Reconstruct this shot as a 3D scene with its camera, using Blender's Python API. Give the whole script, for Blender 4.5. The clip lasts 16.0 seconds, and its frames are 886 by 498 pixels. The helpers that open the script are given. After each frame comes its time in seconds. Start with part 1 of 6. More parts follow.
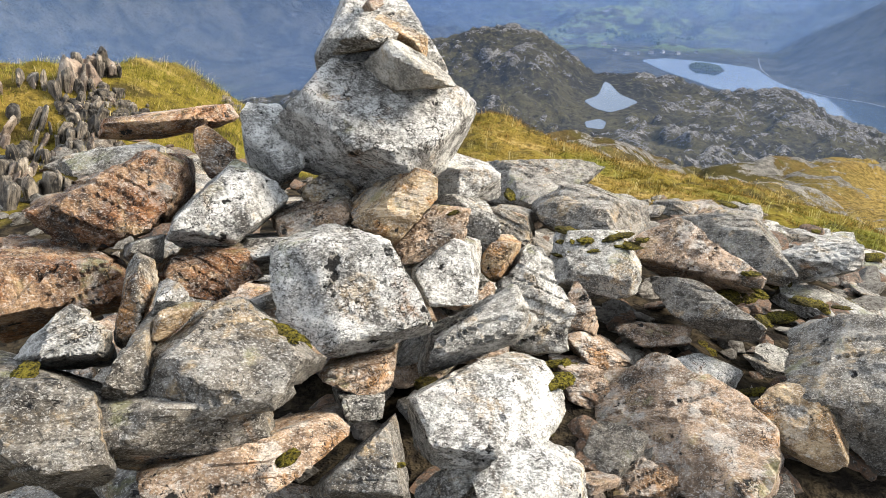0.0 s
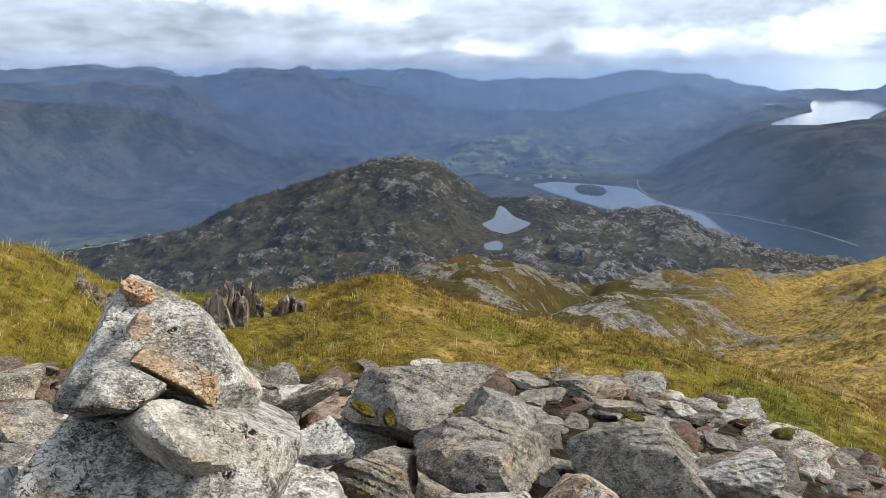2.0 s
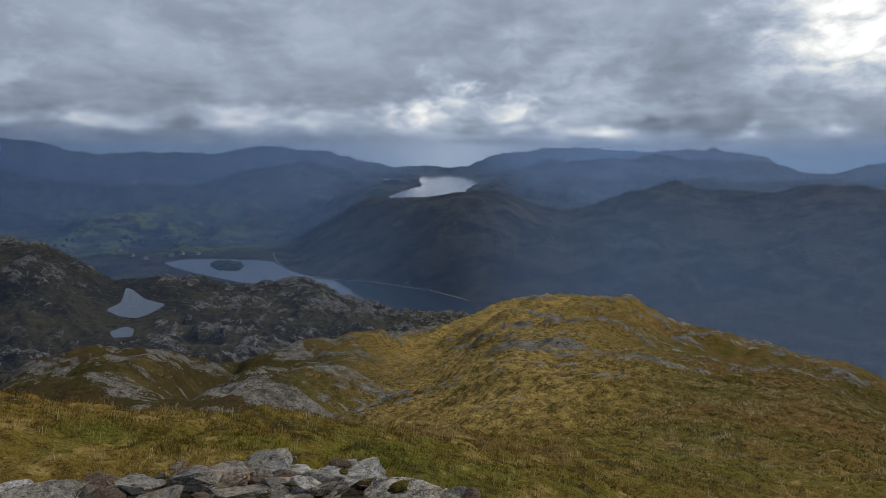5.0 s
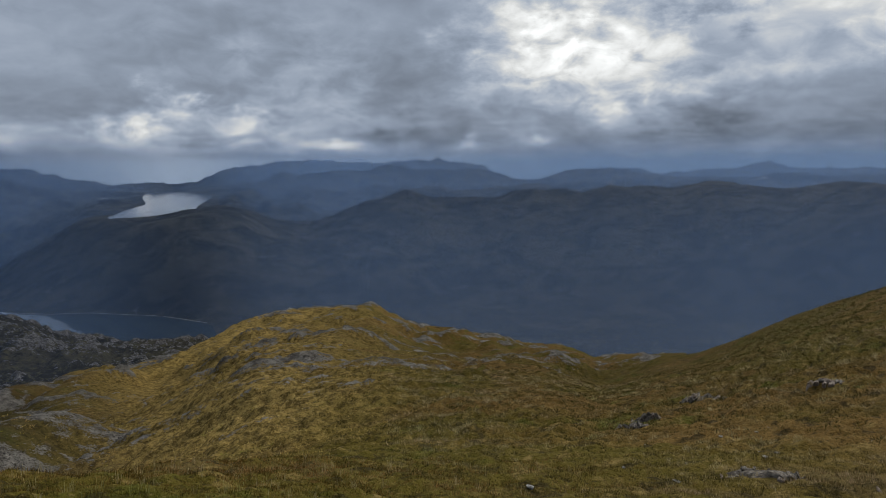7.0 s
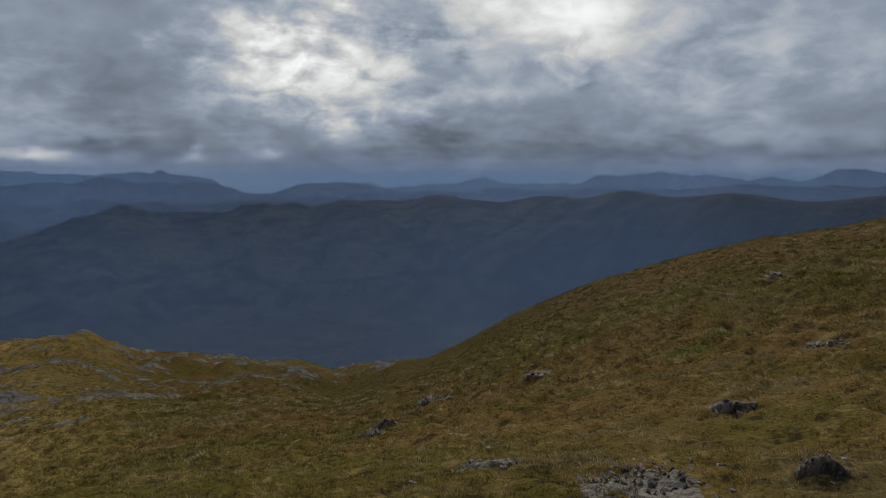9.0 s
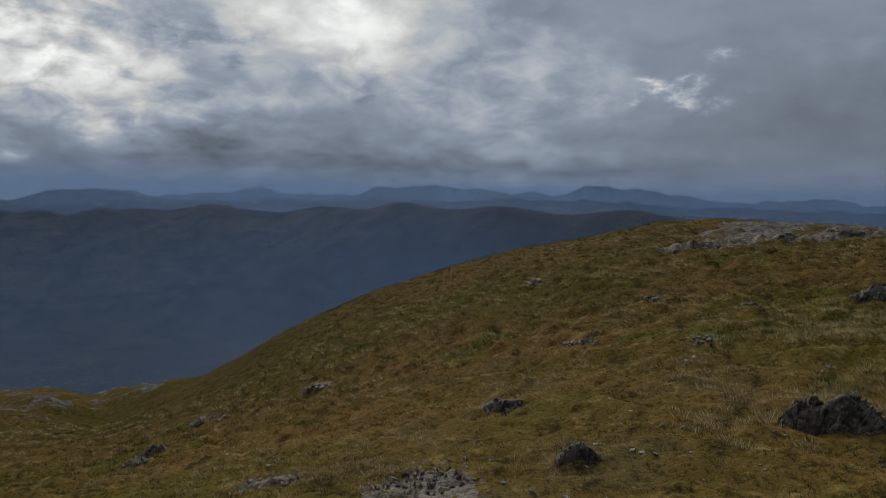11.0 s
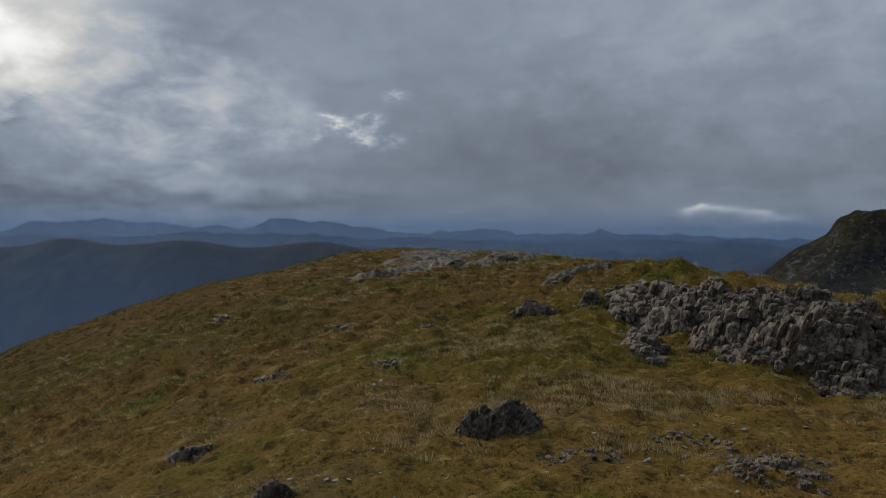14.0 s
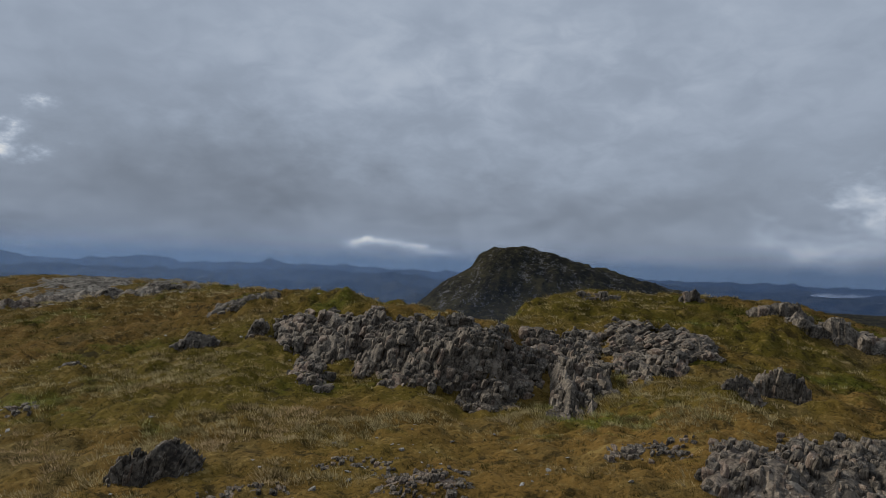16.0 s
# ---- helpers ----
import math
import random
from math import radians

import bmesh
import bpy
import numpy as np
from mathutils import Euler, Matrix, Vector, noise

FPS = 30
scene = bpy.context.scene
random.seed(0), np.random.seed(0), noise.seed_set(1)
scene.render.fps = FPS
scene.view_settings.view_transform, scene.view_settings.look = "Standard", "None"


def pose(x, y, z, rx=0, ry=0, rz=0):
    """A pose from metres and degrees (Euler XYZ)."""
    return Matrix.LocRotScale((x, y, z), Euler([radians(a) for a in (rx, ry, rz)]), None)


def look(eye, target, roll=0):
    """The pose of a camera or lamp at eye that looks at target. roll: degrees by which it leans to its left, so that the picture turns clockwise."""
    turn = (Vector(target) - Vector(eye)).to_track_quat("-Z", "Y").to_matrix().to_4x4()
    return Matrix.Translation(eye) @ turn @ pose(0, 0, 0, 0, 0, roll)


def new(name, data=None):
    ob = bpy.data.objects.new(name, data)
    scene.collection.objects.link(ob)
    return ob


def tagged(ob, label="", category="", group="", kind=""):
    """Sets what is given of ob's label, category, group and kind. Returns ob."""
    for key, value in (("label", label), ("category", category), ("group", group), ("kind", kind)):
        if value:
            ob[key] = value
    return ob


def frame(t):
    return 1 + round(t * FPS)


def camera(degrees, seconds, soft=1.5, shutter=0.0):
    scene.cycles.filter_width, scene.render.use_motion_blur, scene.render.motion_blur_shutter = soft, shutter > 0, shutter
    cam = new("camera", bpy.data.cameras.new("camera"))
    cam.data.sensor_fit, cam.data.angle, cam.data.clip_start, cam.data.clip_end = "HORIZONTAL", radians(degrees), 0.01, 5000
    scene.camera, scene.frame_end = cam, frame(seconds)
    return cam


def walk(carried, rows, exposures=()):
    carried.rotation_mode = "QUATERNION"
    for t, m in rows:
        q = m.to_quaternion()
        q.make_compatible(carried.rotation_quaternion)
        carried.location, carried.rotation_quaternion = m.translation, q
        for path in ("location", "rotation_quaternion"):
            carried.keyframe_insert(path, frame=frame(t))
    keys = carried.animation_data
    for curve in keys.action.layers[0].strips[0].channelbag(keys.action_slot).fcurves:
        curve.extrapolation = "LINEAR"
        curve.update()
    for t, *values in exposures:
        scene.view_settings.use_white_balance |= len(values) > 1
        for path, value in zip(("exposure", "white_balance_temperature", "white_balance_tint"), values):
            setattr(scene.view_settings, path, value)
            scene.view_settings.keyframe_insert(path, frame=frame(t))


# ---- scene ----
cam = camera(63.51, 16.0, soft=0.8)
PATH = [
    (0.0, -0.208, -0.521, 1.377, 66.22, -0.11, 0.84),
    (0.5, -0.140, -0.264, 1.472, 66.09, -0.22, 0.73),
    (1.0, -0.066, -0.082, 1.531, 66.57, -0.43, -0.18),
    (1.5, -0.051, 0.002, 1.577, 70.51, 0.44, -4.35),
    (2.0, -0.051, 0.010, 1.610, 76.17, 0.49, -7.34),
    (2.5, -0.051, -0.008, 1.627, 79.58, 0.61, -10.67),
    (3.0, -0.024, -0.008, 1.628, 80.37, 0.28, -14.34),
    (3.5, -0.000, 0.000, 1.620, 80.53, 0.02, -17.80),
    (4.0, 0.027, 0.003, 1.626, 81.39, 0.25, -25.11),
    (4.5, 0.068, -0.011, 1.628, 81.82, -0.19, -30.10),
    (5.0, 0.115, -0.031, 1.633, 82.09, -0.71, -35.90),
    (7.5, 0.096, -0.049, 1.638, 83.34, 0.38, -61.56),
    (8.0, 0.099, -0.057, 1.638, 83.64, -0.07, -66.69),
    (8.5, 0.102, -0.063, 1.640, 83.97, -0.13, -72.84),
    (11.0, 0.104, -0.047, 1.637, 85.27, -1.27, -95.38),
    (11.5, 0.104, -0.049, 1.639, 85.86, -1.60, -101.84),
    (12.0, 0.102, -0.050, 1.640, 86.21, -1.48, -105.64),
    (12.5, 0.103, -0.052, 1.640, 86.79, -1.61, -110.83),
    (13.0, 0.100, -0.057, 1.638, 87.42, -1.64, -113.91),
    (13.5, 0.100, -0.063, 1.638, 87.91, -1.34, -117.26),
    (14.0, 0.100, -0.068, 1.639, 88.27, -0.64, -119.99),
    (14.5, 0.098, -0.071, 1.639, 88.49, -0.52, -120.67),
    (15.0, 0.097, -0.070, 1.641, 88.82, -0.64, -127.21),
    (15.5, 0.098, -0.071, 1.645, 89.13, -0.67, -135.43),
    (16.0, 0.099, -0.075, 1.648, 91.20, -1.95, -145.93),
]
EXPOSURES = [(0.0, 2.05, 6500, 10), (1.0, 2.05, 6500, 10), (1.5, 2.02, 6500, 10), (2.2, 1.05, 6450, 10), (2.7, 0.62, 6300, 10), (3.2, 0.40, 6200, 10), (3.9, 0.18, 6200, 10), (4.6, 0.05, 6200, 10), (6.0, -0.05, 6200, 10), (8.0, -0.4, 6200, 10), (11.0, -0.53, 6250, 10), (14.0, -0.47, 6300, 10), (15.2, -0.37, 6250, 10), (16.0, -0.12, 6250, 10)]
walk(cam, [(t, pose(*p)) for t, *p in PATH], EXPOSURES)

# ---- world and sun: overcast, the sun veiled by cloud over the loch's right-hand hills ----
SUN_BEARING, SUN_HEIGHT = 86.0, 32.0
world = bpy.data.worlds.new("overcast_sky")
scene.world = world
world.use_nodes = True


class Nodes:
    """Short-hand for a node tree."""

    def __init__(self, tree):
        self.tree = tree
        tree.nodes.clear()

    def add(self, kind, *inputs, **settings):
        node = self.tree.nodes.new(kind)
        for key, value in settings.items():
            if key in ("operation", "blend_type", "data_type", "noise_dimensions", "voronoi_dimensions", "feature", "sky_type",
                       "sun_elevation", "sun_rotation", "sun_disc", "attribute_name", "wave_type", "bands_direction", "interpolation_type", "clamp_factor", "altitude", "dust_density", "vector_type", "invert"):
                if key == "operation":
                    node.operation = value
                elif key == "blend_type":
                    node.blend_type = value
                elif key == "data_type":
                    node.data_type = value
                elif key == "noise_dimensions":
                    node.noise_dimensions = value
                elif key == "feature":
                    node.feature = value
                elif key == "sky_type":
                    node.sky_type = value
                elif key == "sun_elevation":
                    node.sun_elevation = value
                elif key == "sun_rotation":
                    node.sun_rotation = value
                elif key == "sun_disc":
                    node.sun_disc = value
                elif key == "attribute_name":
                    node.attribute_name = value
                elif key == "interpolation_type":
                    node.interpolation_type = value
                elif key == "invert":
                    node.invert = value
            else:
                self.put(node.inputs[key.replace("_", " ")], value)
        for socket, value in zip(node.inputs, inputs):
            self.put(socket, value)
        return node

    def put(self, socket, value):
        if value is None:
            return
        if isinstance(value, bpy.types.NodeSocket):
            self.tree.links.new(value, socket)
        elif isinstance(value, bpy.types.Node):
            self.tree.links.new(value.outputs[0], socket)
        else:
            socket.default_value = value

    def math(self, operation, a, b=None, c=None):
        return self.add("ShaderNodeMath", a, b, c, operation=operation).outputs[0]

    def vec(self, operation, a, b=None):
        return self.add("ShaderNodeVectorMath", a, b, operation=operation).outputs[0]

    def noise(self, vector, scale, detail=4.0, rough=0.55, warp=0.0):
        return self.add("ShaderNodeTexNoise", Vector=vector, Scale=scale, Detail=detail, Roughness=rough, Distortion=warp).outputs[0]

    def step(self, value, low, high, to_low=0.0, to_high=1.0):
        node = self.add("ShaderNodeMapRange", value, low, high, to_low, to_high, interpolation_type="SMOOTHSTEP")
        return node.outputs[0]

    def mix(self, factor, a, b, blend="MIX"):
        node = self.tree.nodes.new("ShaderNodeMix")
        node.data_type, node.blend_type = "RGBA", blend
        self.put(node.inputs[0], factor)
        self.put(node.inputs[6], a)
        self.put(node.inputs[7], b)
        return node.outputs[2]


def rgb(r, g, b):
    return (r, g, b, 1.0)


def toward(bearing, height):
    """Unit way to a bearing (degrees to the right of +y) and a height over the horizon."""
    b, h = radians(bearing), radians(height)
    return Vector((math.sin(b) * math.cos(h), math.cos(b) * math.cos(h), math.sin(h)))


# Cloud seen over the walk: bearing, height, width, depth (degrees) and how much lighter or darker than the sheet of cloud.
BRIGHT = ((64, 9.5, 5.5, 5.0, 0.52), (72, 7.0, 7.0, 3.2, 0.48), (69, 4.6, 4.0, 1.6, 0.35), (86.5, 11.0, 8.0, 3.4, 0.46), (100, 8.0, 7.0, 5.0, 0.24),
          (111.6, 7.8, 2.4, 0.9, 0.50), (34, 3.1, 2.6, 1.1, 0.50), (42.3, 2.7, 2.2, 1.0, 0.48), (47.6, 1.5, 2.6, 0.5, 0.55), (58.6, 1.6, 0.9, 0.5, 0.60),
          (64, 1.5, 1.6, 0.35, 0.35), (24, 2.0, 8.0, 0.8, 0.34), (9, 1.7, 7.0, 0.6, 0.26), (-10, 6.6, 6.0, 0.9, 0.38), (2, 5.2, 7.0, 1.6, 0.18), (19, 9.0, 9.0, 3.0, 0.10),
          (91.5, 1.5, 1.6, 0.3, 0.30), (139.8, 1.4, 1.6, 0.40, 0.42), (143.7, 1.15, 1.9, 0.40, 0.48), (173.6, 1.9, 3.2, 0.9, 0.30), (177, 4.8, 2.0, 1.6, 0.30), (150, 14.0, 26.0, 6.0, 0.10), (66, 10.0, 2.0, 3.0, 0.3), (43, 7.5, 8.0, 3.5, 0.14), (47, 4.0, 8.0, 2.5, 0.12), (36, 2.5, 5.0, 1.0, 0.34), (150, 3.0, 30.0, 3.0, 0.04))
DARK = ((50, 7.5, 6.0, 2.8, 0.05), (76, 12.2, 3.4, 2.0, 0.26), (80, 2.2, 9.0, 0.9, 0.07), (88.5, 7.4, 3.0, 0.8, 0.10),
        (52, 2.3, 4.5, 0.7, 0.16), (-6, 3.6, 16.0, 1.6, 0.08), (14, 0.9, 24.0, 0.45, 0.05), (100, 1.8, 14.0, 0.8, 0.12), (128, 6.0, 12.0, 4.5, 0.07), (150, 4.4, 22.0, 2.2, 0.06))


def build_sky():
    n = Nodes(world.node_tree)
    sky = n.add("ShaderNodeTexSky", sky_type="NISHITA", sun_disc=False,
                sun_elevation=radians(SUN_HEIGHT), sun_rotation=radians(SUN_BEARING))
    clear = n.vec("SCALE", sky.outputs[0])
    clear.node.inputs[3].default_value = 0.10
    way = n.add("ShaderNodeTexCoord").outputs["Generated"]
    axes = n.add("ShaderNodeSeparateXYZ", way)
    rise = axes.outputs[2]
    bearing = n.math("MULTIPLY", n.math("ARCTAN2", axes.outputs[0], axes.outputs[1]), 180 / math.pi)
    lift = n.math("MULTIPLY", n.math("ARCSINE", rise), 180 / math.pi)
    # billows, drawn out sideways and finer towards the horizon
    p = n.vec("MULTIPLY", way, (1.0, 1.0, 1.9))
    flat = n.vec("MULTIPLY", way, (1.0, 1.0, 3.4))
    heap = n.noise(n.vec("ADD", p, (7.3, 2.1, 0.0)), 6.5, 6.0, 0.46, 0.5)
    wool = n.noise(n.vec("ADD", p, (1.3, 5.1, 2.0)), 17.0, 6.0, 0.52, 0.5)
    low = n.noise(n.vec("ADD", flat, (4.3, 0.7, 1.0)), 21.0, 6.0, 0.60, 0.3)
    turn = n.math("SUBTRACT", n.noise(n.vec("ADD", p, (3.3, 9.1, 0.0)), 11.0, 6.0, 0.58), 0.5)
    tilt = n.math("SUBTRACT", n.noise(n.vec("ADD", p, (13.3, 1.1, 5.0)), 13.0, 6.0, 0.58), 0.5)
    loose = n.step(lift, 0.5, 7.0, 0.25, 1.0)
    b = n.math("ADD", bearing, n.math("MULTIPLY", turn, n.math("MULTIPLY", loose, 22.0)))
    e = n.math("ADD", lift, n.math("MULTIPLY", tilt, n.math("MULTIPLY", loose, 11.0)))

    def bank(where, high, wide, deep):
        x = n.math("DIVIDE", n.math("SUBTRACT", b, where), wide)
        y = n.math("DIVIDE", n.math("SUBTRACT", e, high), deep)
        away = n.math("ADD", n.math("MULTIPLY", x, x), n.math("MULTIPLY", y, y))
        return n.math("EXPONENT", n.math("MULTIPLY", away, -1.0))

    def total(banks):
        out = None
        for where, high, wide, deep, much in banks:
            one = n.math("MULTIPLY", bank(where, high, wide, deep), much)
            out = one if out is None else n.math("ADD", out, one)
        return out

    # the sheet: rougher to the west, smooth to the south-east
    busy = n.step(bearing, 125.0, 92.0, 0.30, 1.0)
    texture = n.math("MULTIPLY", n.math("ADD", n.math("MULTIPLY", n.math("SUBTRACT", heap, 0.5), 0.26), n.math("ADD", n.math("MULTIPLY", n.math("SUBTRACT", wool, 0.5), 0.13),
                     n.math("MULTIPLY", n.math("MULTIPLY", n.math("SUBTRACT", low, 0.5), n.step(lift, 7.0, 2.0)), 0.30))), busy)
    sheet = n.math("ADD", n.add("ShaderNodeMapRange", lift, 2.0, 40.0, 0.305, 0.48).outputs[0], texture)
    broken = n.step(n.math("ADD", n.math("MULTIPLY", heap, 0.5), n.math("MULTIPLY", wool, 0.5)), 0.36, 0.64, 0.25, 1.25)
    light = n.math("ADD", sheet, n.math("MULTIPLY", total(BRIGHT), broken))
    light = n.math("SUBTRACT", light, total(DARK))
    # thin bright cloud round the hidden sun, above the view
    near = n.vec("DOT_PRODUCT", way, tuple(toward(SUN_BEARING - 3, 24.0))).node.outputs[1]
    light = n.math("ADD", light, n.math("MULTIPLY", n.step(near, math.cos(radians(19)), 1.0), 0.55))
    light = n.math("MAXIMUM", light, 0.17)
    warm = n.step(light, 0.34, 0.85)
    tint = n.mix(warm, rgb(0.87, 1.0, 1.20), rgb(1.01, 1.0, 0.95))
    cloud = n.mix(1.0, tint, n.add("ShaderNodeCombineXYZ", light, light, light).outputs[0], "MULTIPLY")
    holes = n.math("MULTIPLY", bank(-15.0, 6.7, 5.0, 0.8), 0.9)
    cloud = n.mix(n.math("MINIMUM", holes, 0.8), cloud, clear)
    # hazy air under the cloud base
    rag = n.math("ADD", lift, n.math("MULTIPLY", n.math("SUBTRACT", low, 0.5), 1.2))
    haze = n.step(rag, n.step(bearing, 20.0, 60.0, 0.65, 0.85), n.step(bearing, 20.0, 60.0, -0.2, 0.0))
    gleam = n.math("EXPONENT", n.math("MULTIPLY", n.math("POWER", n.math("DIVIDE", n.math("SUBTRACT", bearing, 41.0), 15.0), 2.0), -1.0))
    shown = n.mix(haze, cloud, n.mix(gleam, rgb(0.175, 0.24, 0.33), rgb(0.40, 0.47, 0.56)))
    n.add("ShaderNodeOutputWorld", n.add("ShaderNodeBackground", shown, 1.0))


build_sky()
sun = new("sun", bpy.data.lights.new("sun", "SUN"))
sun.data.energy, sun.data.angle, sun.data.color = 3.0, radians(18), (1.0, 0.92, 0.79)
sun.matrix_world = look(toward(SUN_BEARING, SUN_HEIGHT) * 100, (0, 0, 0))


# ---- materials ----
def material(name):
    mat = bpy.data.materials.new(name)
    mat.use_nodes = True
    return mat, Nodes(mat.node_tree)


def finish(n, colour, rough, normal=None, metal=0.0, spec=0.4):
    bsdf = n.add("ShaderNodeBsdfPrincipled", Base_Color=colour, Roughness=rough, Metallic=metal)
    bsdf.inputs["Specular IOR Level"].default_value = spec
    if normal is not None:
        n.put(bsdf.inputs["Normal"], normal)
    n.add("ShaderNodeOutputMaterial", bsdf)


def bump(n, height, strength, distance, normal=None):
    node = n.add("ShaderNodeBump", Strength=strength, Distance=distance, Height=height)
    if normal is not None:
        n.put(node.inputs["Normal"], normal)
    return node.outputs[0]


def ground_material():
    mat, n = material("hill_ground")
    place = n.add("ShaderNodeNewGeometry").outputs["Position"]

    def given(name):
        return n.add("ShaderNodeAttribute", attribute_name=name).outputs["Fac"]

    rock, moor, size, field, soil, gold = (given(k) for k in ("rock", "moor", "grain", "field", "soil", "gold"))
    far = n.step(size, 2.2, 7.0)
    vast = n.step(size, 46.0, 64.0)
    # patches, tussocks and blades, each a size larger on the far hills
    patch = n.noise(place, 0.075, 8.0, 0.62, 0.4)
    hue = n.noise(n.vec("ADD", place, (9.0, 3.0, 1.0)), 0.33, 8.0, 0.66, 0.3)
    lump = n.mix(far, n.noise(n.vec("ADD", place, (31.0, 7.0, 2.0)), 2.1, 6.0, 0.66), n.noise(n.vec("ADD", place, (31.0, 7.0, 2.0)), 0.55, 7.0, 0.70))
    fine = n.mix(far, n.noise(n.vec("ADD", place, (3.0, 17.0, 5.0)), 13.0, 4.0, 0.70), n.noise(n.vec("ADD", place, (3.0, 17.0, 5.0)), 2.6, 5.0, 0.70))
    wide = n.noise(n.vec("MULTIPLY", place, (1.0, 1.0, 2.0)), 0.011, 10.0, 0.62)
    grass = n.mix(n.step(patch, 0.42, 0.58), rgb(0.100, 0.078, 0.012), rgb(0.150, 0.090, 0.024))
    grass = n.mix(n.step(hue, 0.54, 0.66), grass, rgb(0.118, 0.085, 0.029))
    grass = n.mix(n.step(hue, 0.45, 0.34), grass, rgb(0.088, 0.086, 0.012))
    # tussock shading put into the colour: pale tops, dark hollows between
    grass = n.mix(n.math("MULTIPLY", n.step(lump, 0.55, 0.68), 0.8), grass, rgb(0.25, 0.175, 0.060))
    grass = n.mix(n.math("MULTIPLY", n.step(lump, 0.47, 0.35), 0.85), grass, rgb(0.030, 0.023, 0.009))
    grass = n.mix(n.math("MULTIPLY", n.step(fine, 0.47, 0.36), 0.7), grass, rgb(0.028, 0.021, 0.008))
    grass = n.mix(n.math("MULTIPLY", n.step(fine, 0.56, 0.68), 0.5), grass, rgb(0.26, 0.19, 0.070))
    # golden grass with the shoulder's sunlight and hollow shade in its colour
    golden = n.mix(n.step(lump, 0.40, 0.60), rgb(0.135, 0.092, 0.026), rgb(0.40, 0.275, 0.082))
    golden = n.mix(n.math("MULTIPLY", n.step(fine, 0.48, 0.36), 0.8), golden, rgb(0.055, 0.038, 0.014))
    golden = n.mix(n.math("MULTIPLY", n.step(fine, 0.56, 0.66), 0.6), golden, rgb(0.58, 0.44, 0.17))
    grass = n.mix(gold, grass, golden)
    # heath on the lower hills, fields and dark slopes beyond
    tuft = n.noise(n.vec("ADD", place, (2.0, 5.0, 11.0)), 0.16, 8.0, 0.72)
    heath = n.mix(n.step(wide, 0.40, 0.62), rgb(0.030, 0.027, 0.017), rgb(0.072, 0.062, 0.030))
    heath = n.mix(n.step(tuft, 0.50, 0.64), heath, rgb(0.100, 0.086, 0.036))
    heath = n.mix(n.step(tuft, 0.47, 0.38), heath, rgb(0.024, 0.022, 0.013))
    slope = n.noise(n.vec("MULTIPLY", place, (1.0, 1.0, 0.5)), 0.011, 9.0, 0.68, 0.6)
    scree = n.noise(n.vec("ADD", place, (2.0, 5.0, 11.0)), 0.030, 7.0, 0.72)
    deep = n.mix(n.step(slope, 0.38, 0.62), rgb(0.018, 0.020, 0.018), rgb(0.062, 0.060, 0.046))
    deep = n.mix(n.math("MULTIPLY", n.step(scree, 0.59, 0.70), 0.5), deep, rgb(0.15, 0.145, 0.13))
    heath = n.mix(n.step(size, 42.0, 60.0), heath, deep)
    heath = n.mix(n.math("MULTIPLY", field, n.step(wide, 0.46, 0.56)), heath, rgb(0.13, 0.165, 0.06))
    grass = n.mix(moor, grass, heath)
    # soil under the rubble, coloured near black for the shade between stones
    gap_shade = n.step(n.math("ADD", soil, n.math("MULTIPLY", n.math("SUBTRACT", lump, 0.5), 1.2)), 0.35, 0.6)
    grass = n.mix(gap_shade, grass, n.mix(n.step(fine, 0.4, 0.6), rgb(0.010, 0.008, 0.006), rgb(0.034, 0.026, 0.016)))
    # bare rock with joints and lichen
    b = n.mix(far, n.noise(n.vec("ADD", place, (31.0, 7.0, 2.0)), 0.9, 9.0, 0.68), n.noise(n.vec("MULTIPLY", place, (1.0, 1.0, 1.6)), 0.15, 9.0, 0.74))
    b = n.mix(vast, b, slope)
    c = n.mix(far, n.noise(n.vec("ADD", place, (3.0, 17.0, 5.0)), 7.0, 6.0, 0.72), n.noise(n.vec("ADD", place, (2.0, 5.0, 11.0)), 0.50, 8.0, 0.74))
    c = n.mix(vast, c, scree)
    stone = n.mix(n.step(b, 0.38, 0.66), rgb(0.085, 0.077, 0.066), rgb(0.27, 0.248, 0.215))
    stone = n.mix(n.math("MULTIPLY", n.step(c, 0.55, 0.66), 0.6), stone, rgb(0.40, 0.38, 0.34))
    stone = n.mix(n.step(c, 0.49, 0.37), stone, rgb(0.022, 0.020, 0.018))
    streak = n.noise(n.vec("MULTIPLY", place, (1.3, 0.35, 1.6)), 0.8, 7.0, 0.72, 0.4)
    stone = n.mix(n.math("MULTIPLY", n.math("MULTIPLY", far, 0.75), n.step(streak, 0.54, 0.40)), stone, rgb(0.026, 0.024, 0.021))
    ragged = n.math("ADD", n.math("MULTIPLY", n.math("SUBTRACT", b, 0.5), n.mix(far, rgb(0.9, 0.9, 0.9), rgb(1.3, 1.3, 1.3))), n.math("MULTIPLY", n.math("SUBTRACT", c, 0.5), 0.7))
    edge = n.step(n.math("ADD", rock, ragged), 0.46, 0.55)
    colour = n.mix(edge, grass, stone)
    turfy = n.math("ADD", n.math("MULTIPLY", lump, 0.75), n.math("MULTIPLY", fine, 0.35))
    stony = n.math("ADD", n.math("MULTIPLY", b, 0.7), n.math("MULTIPLY", c, 0.6))
    height = n.mix(n.math("MAXIMUM", edge, vast), turfy, stony)
    gap = n.math("ADD", n.math("MULTIPLY", size, 0.36), n.math("MULTIPLY", vast, 34.0))
    node = n.add("ShaderNodeBump", Strength=1.0, Distance=gap, Height=height)
    finish(n, colour, n.mix(edge, rgb(0.95, 0.95, 0.95), rgb(0.75, 0.75, 0.75)), node.outputs[0], spec=0.03)
    return mat


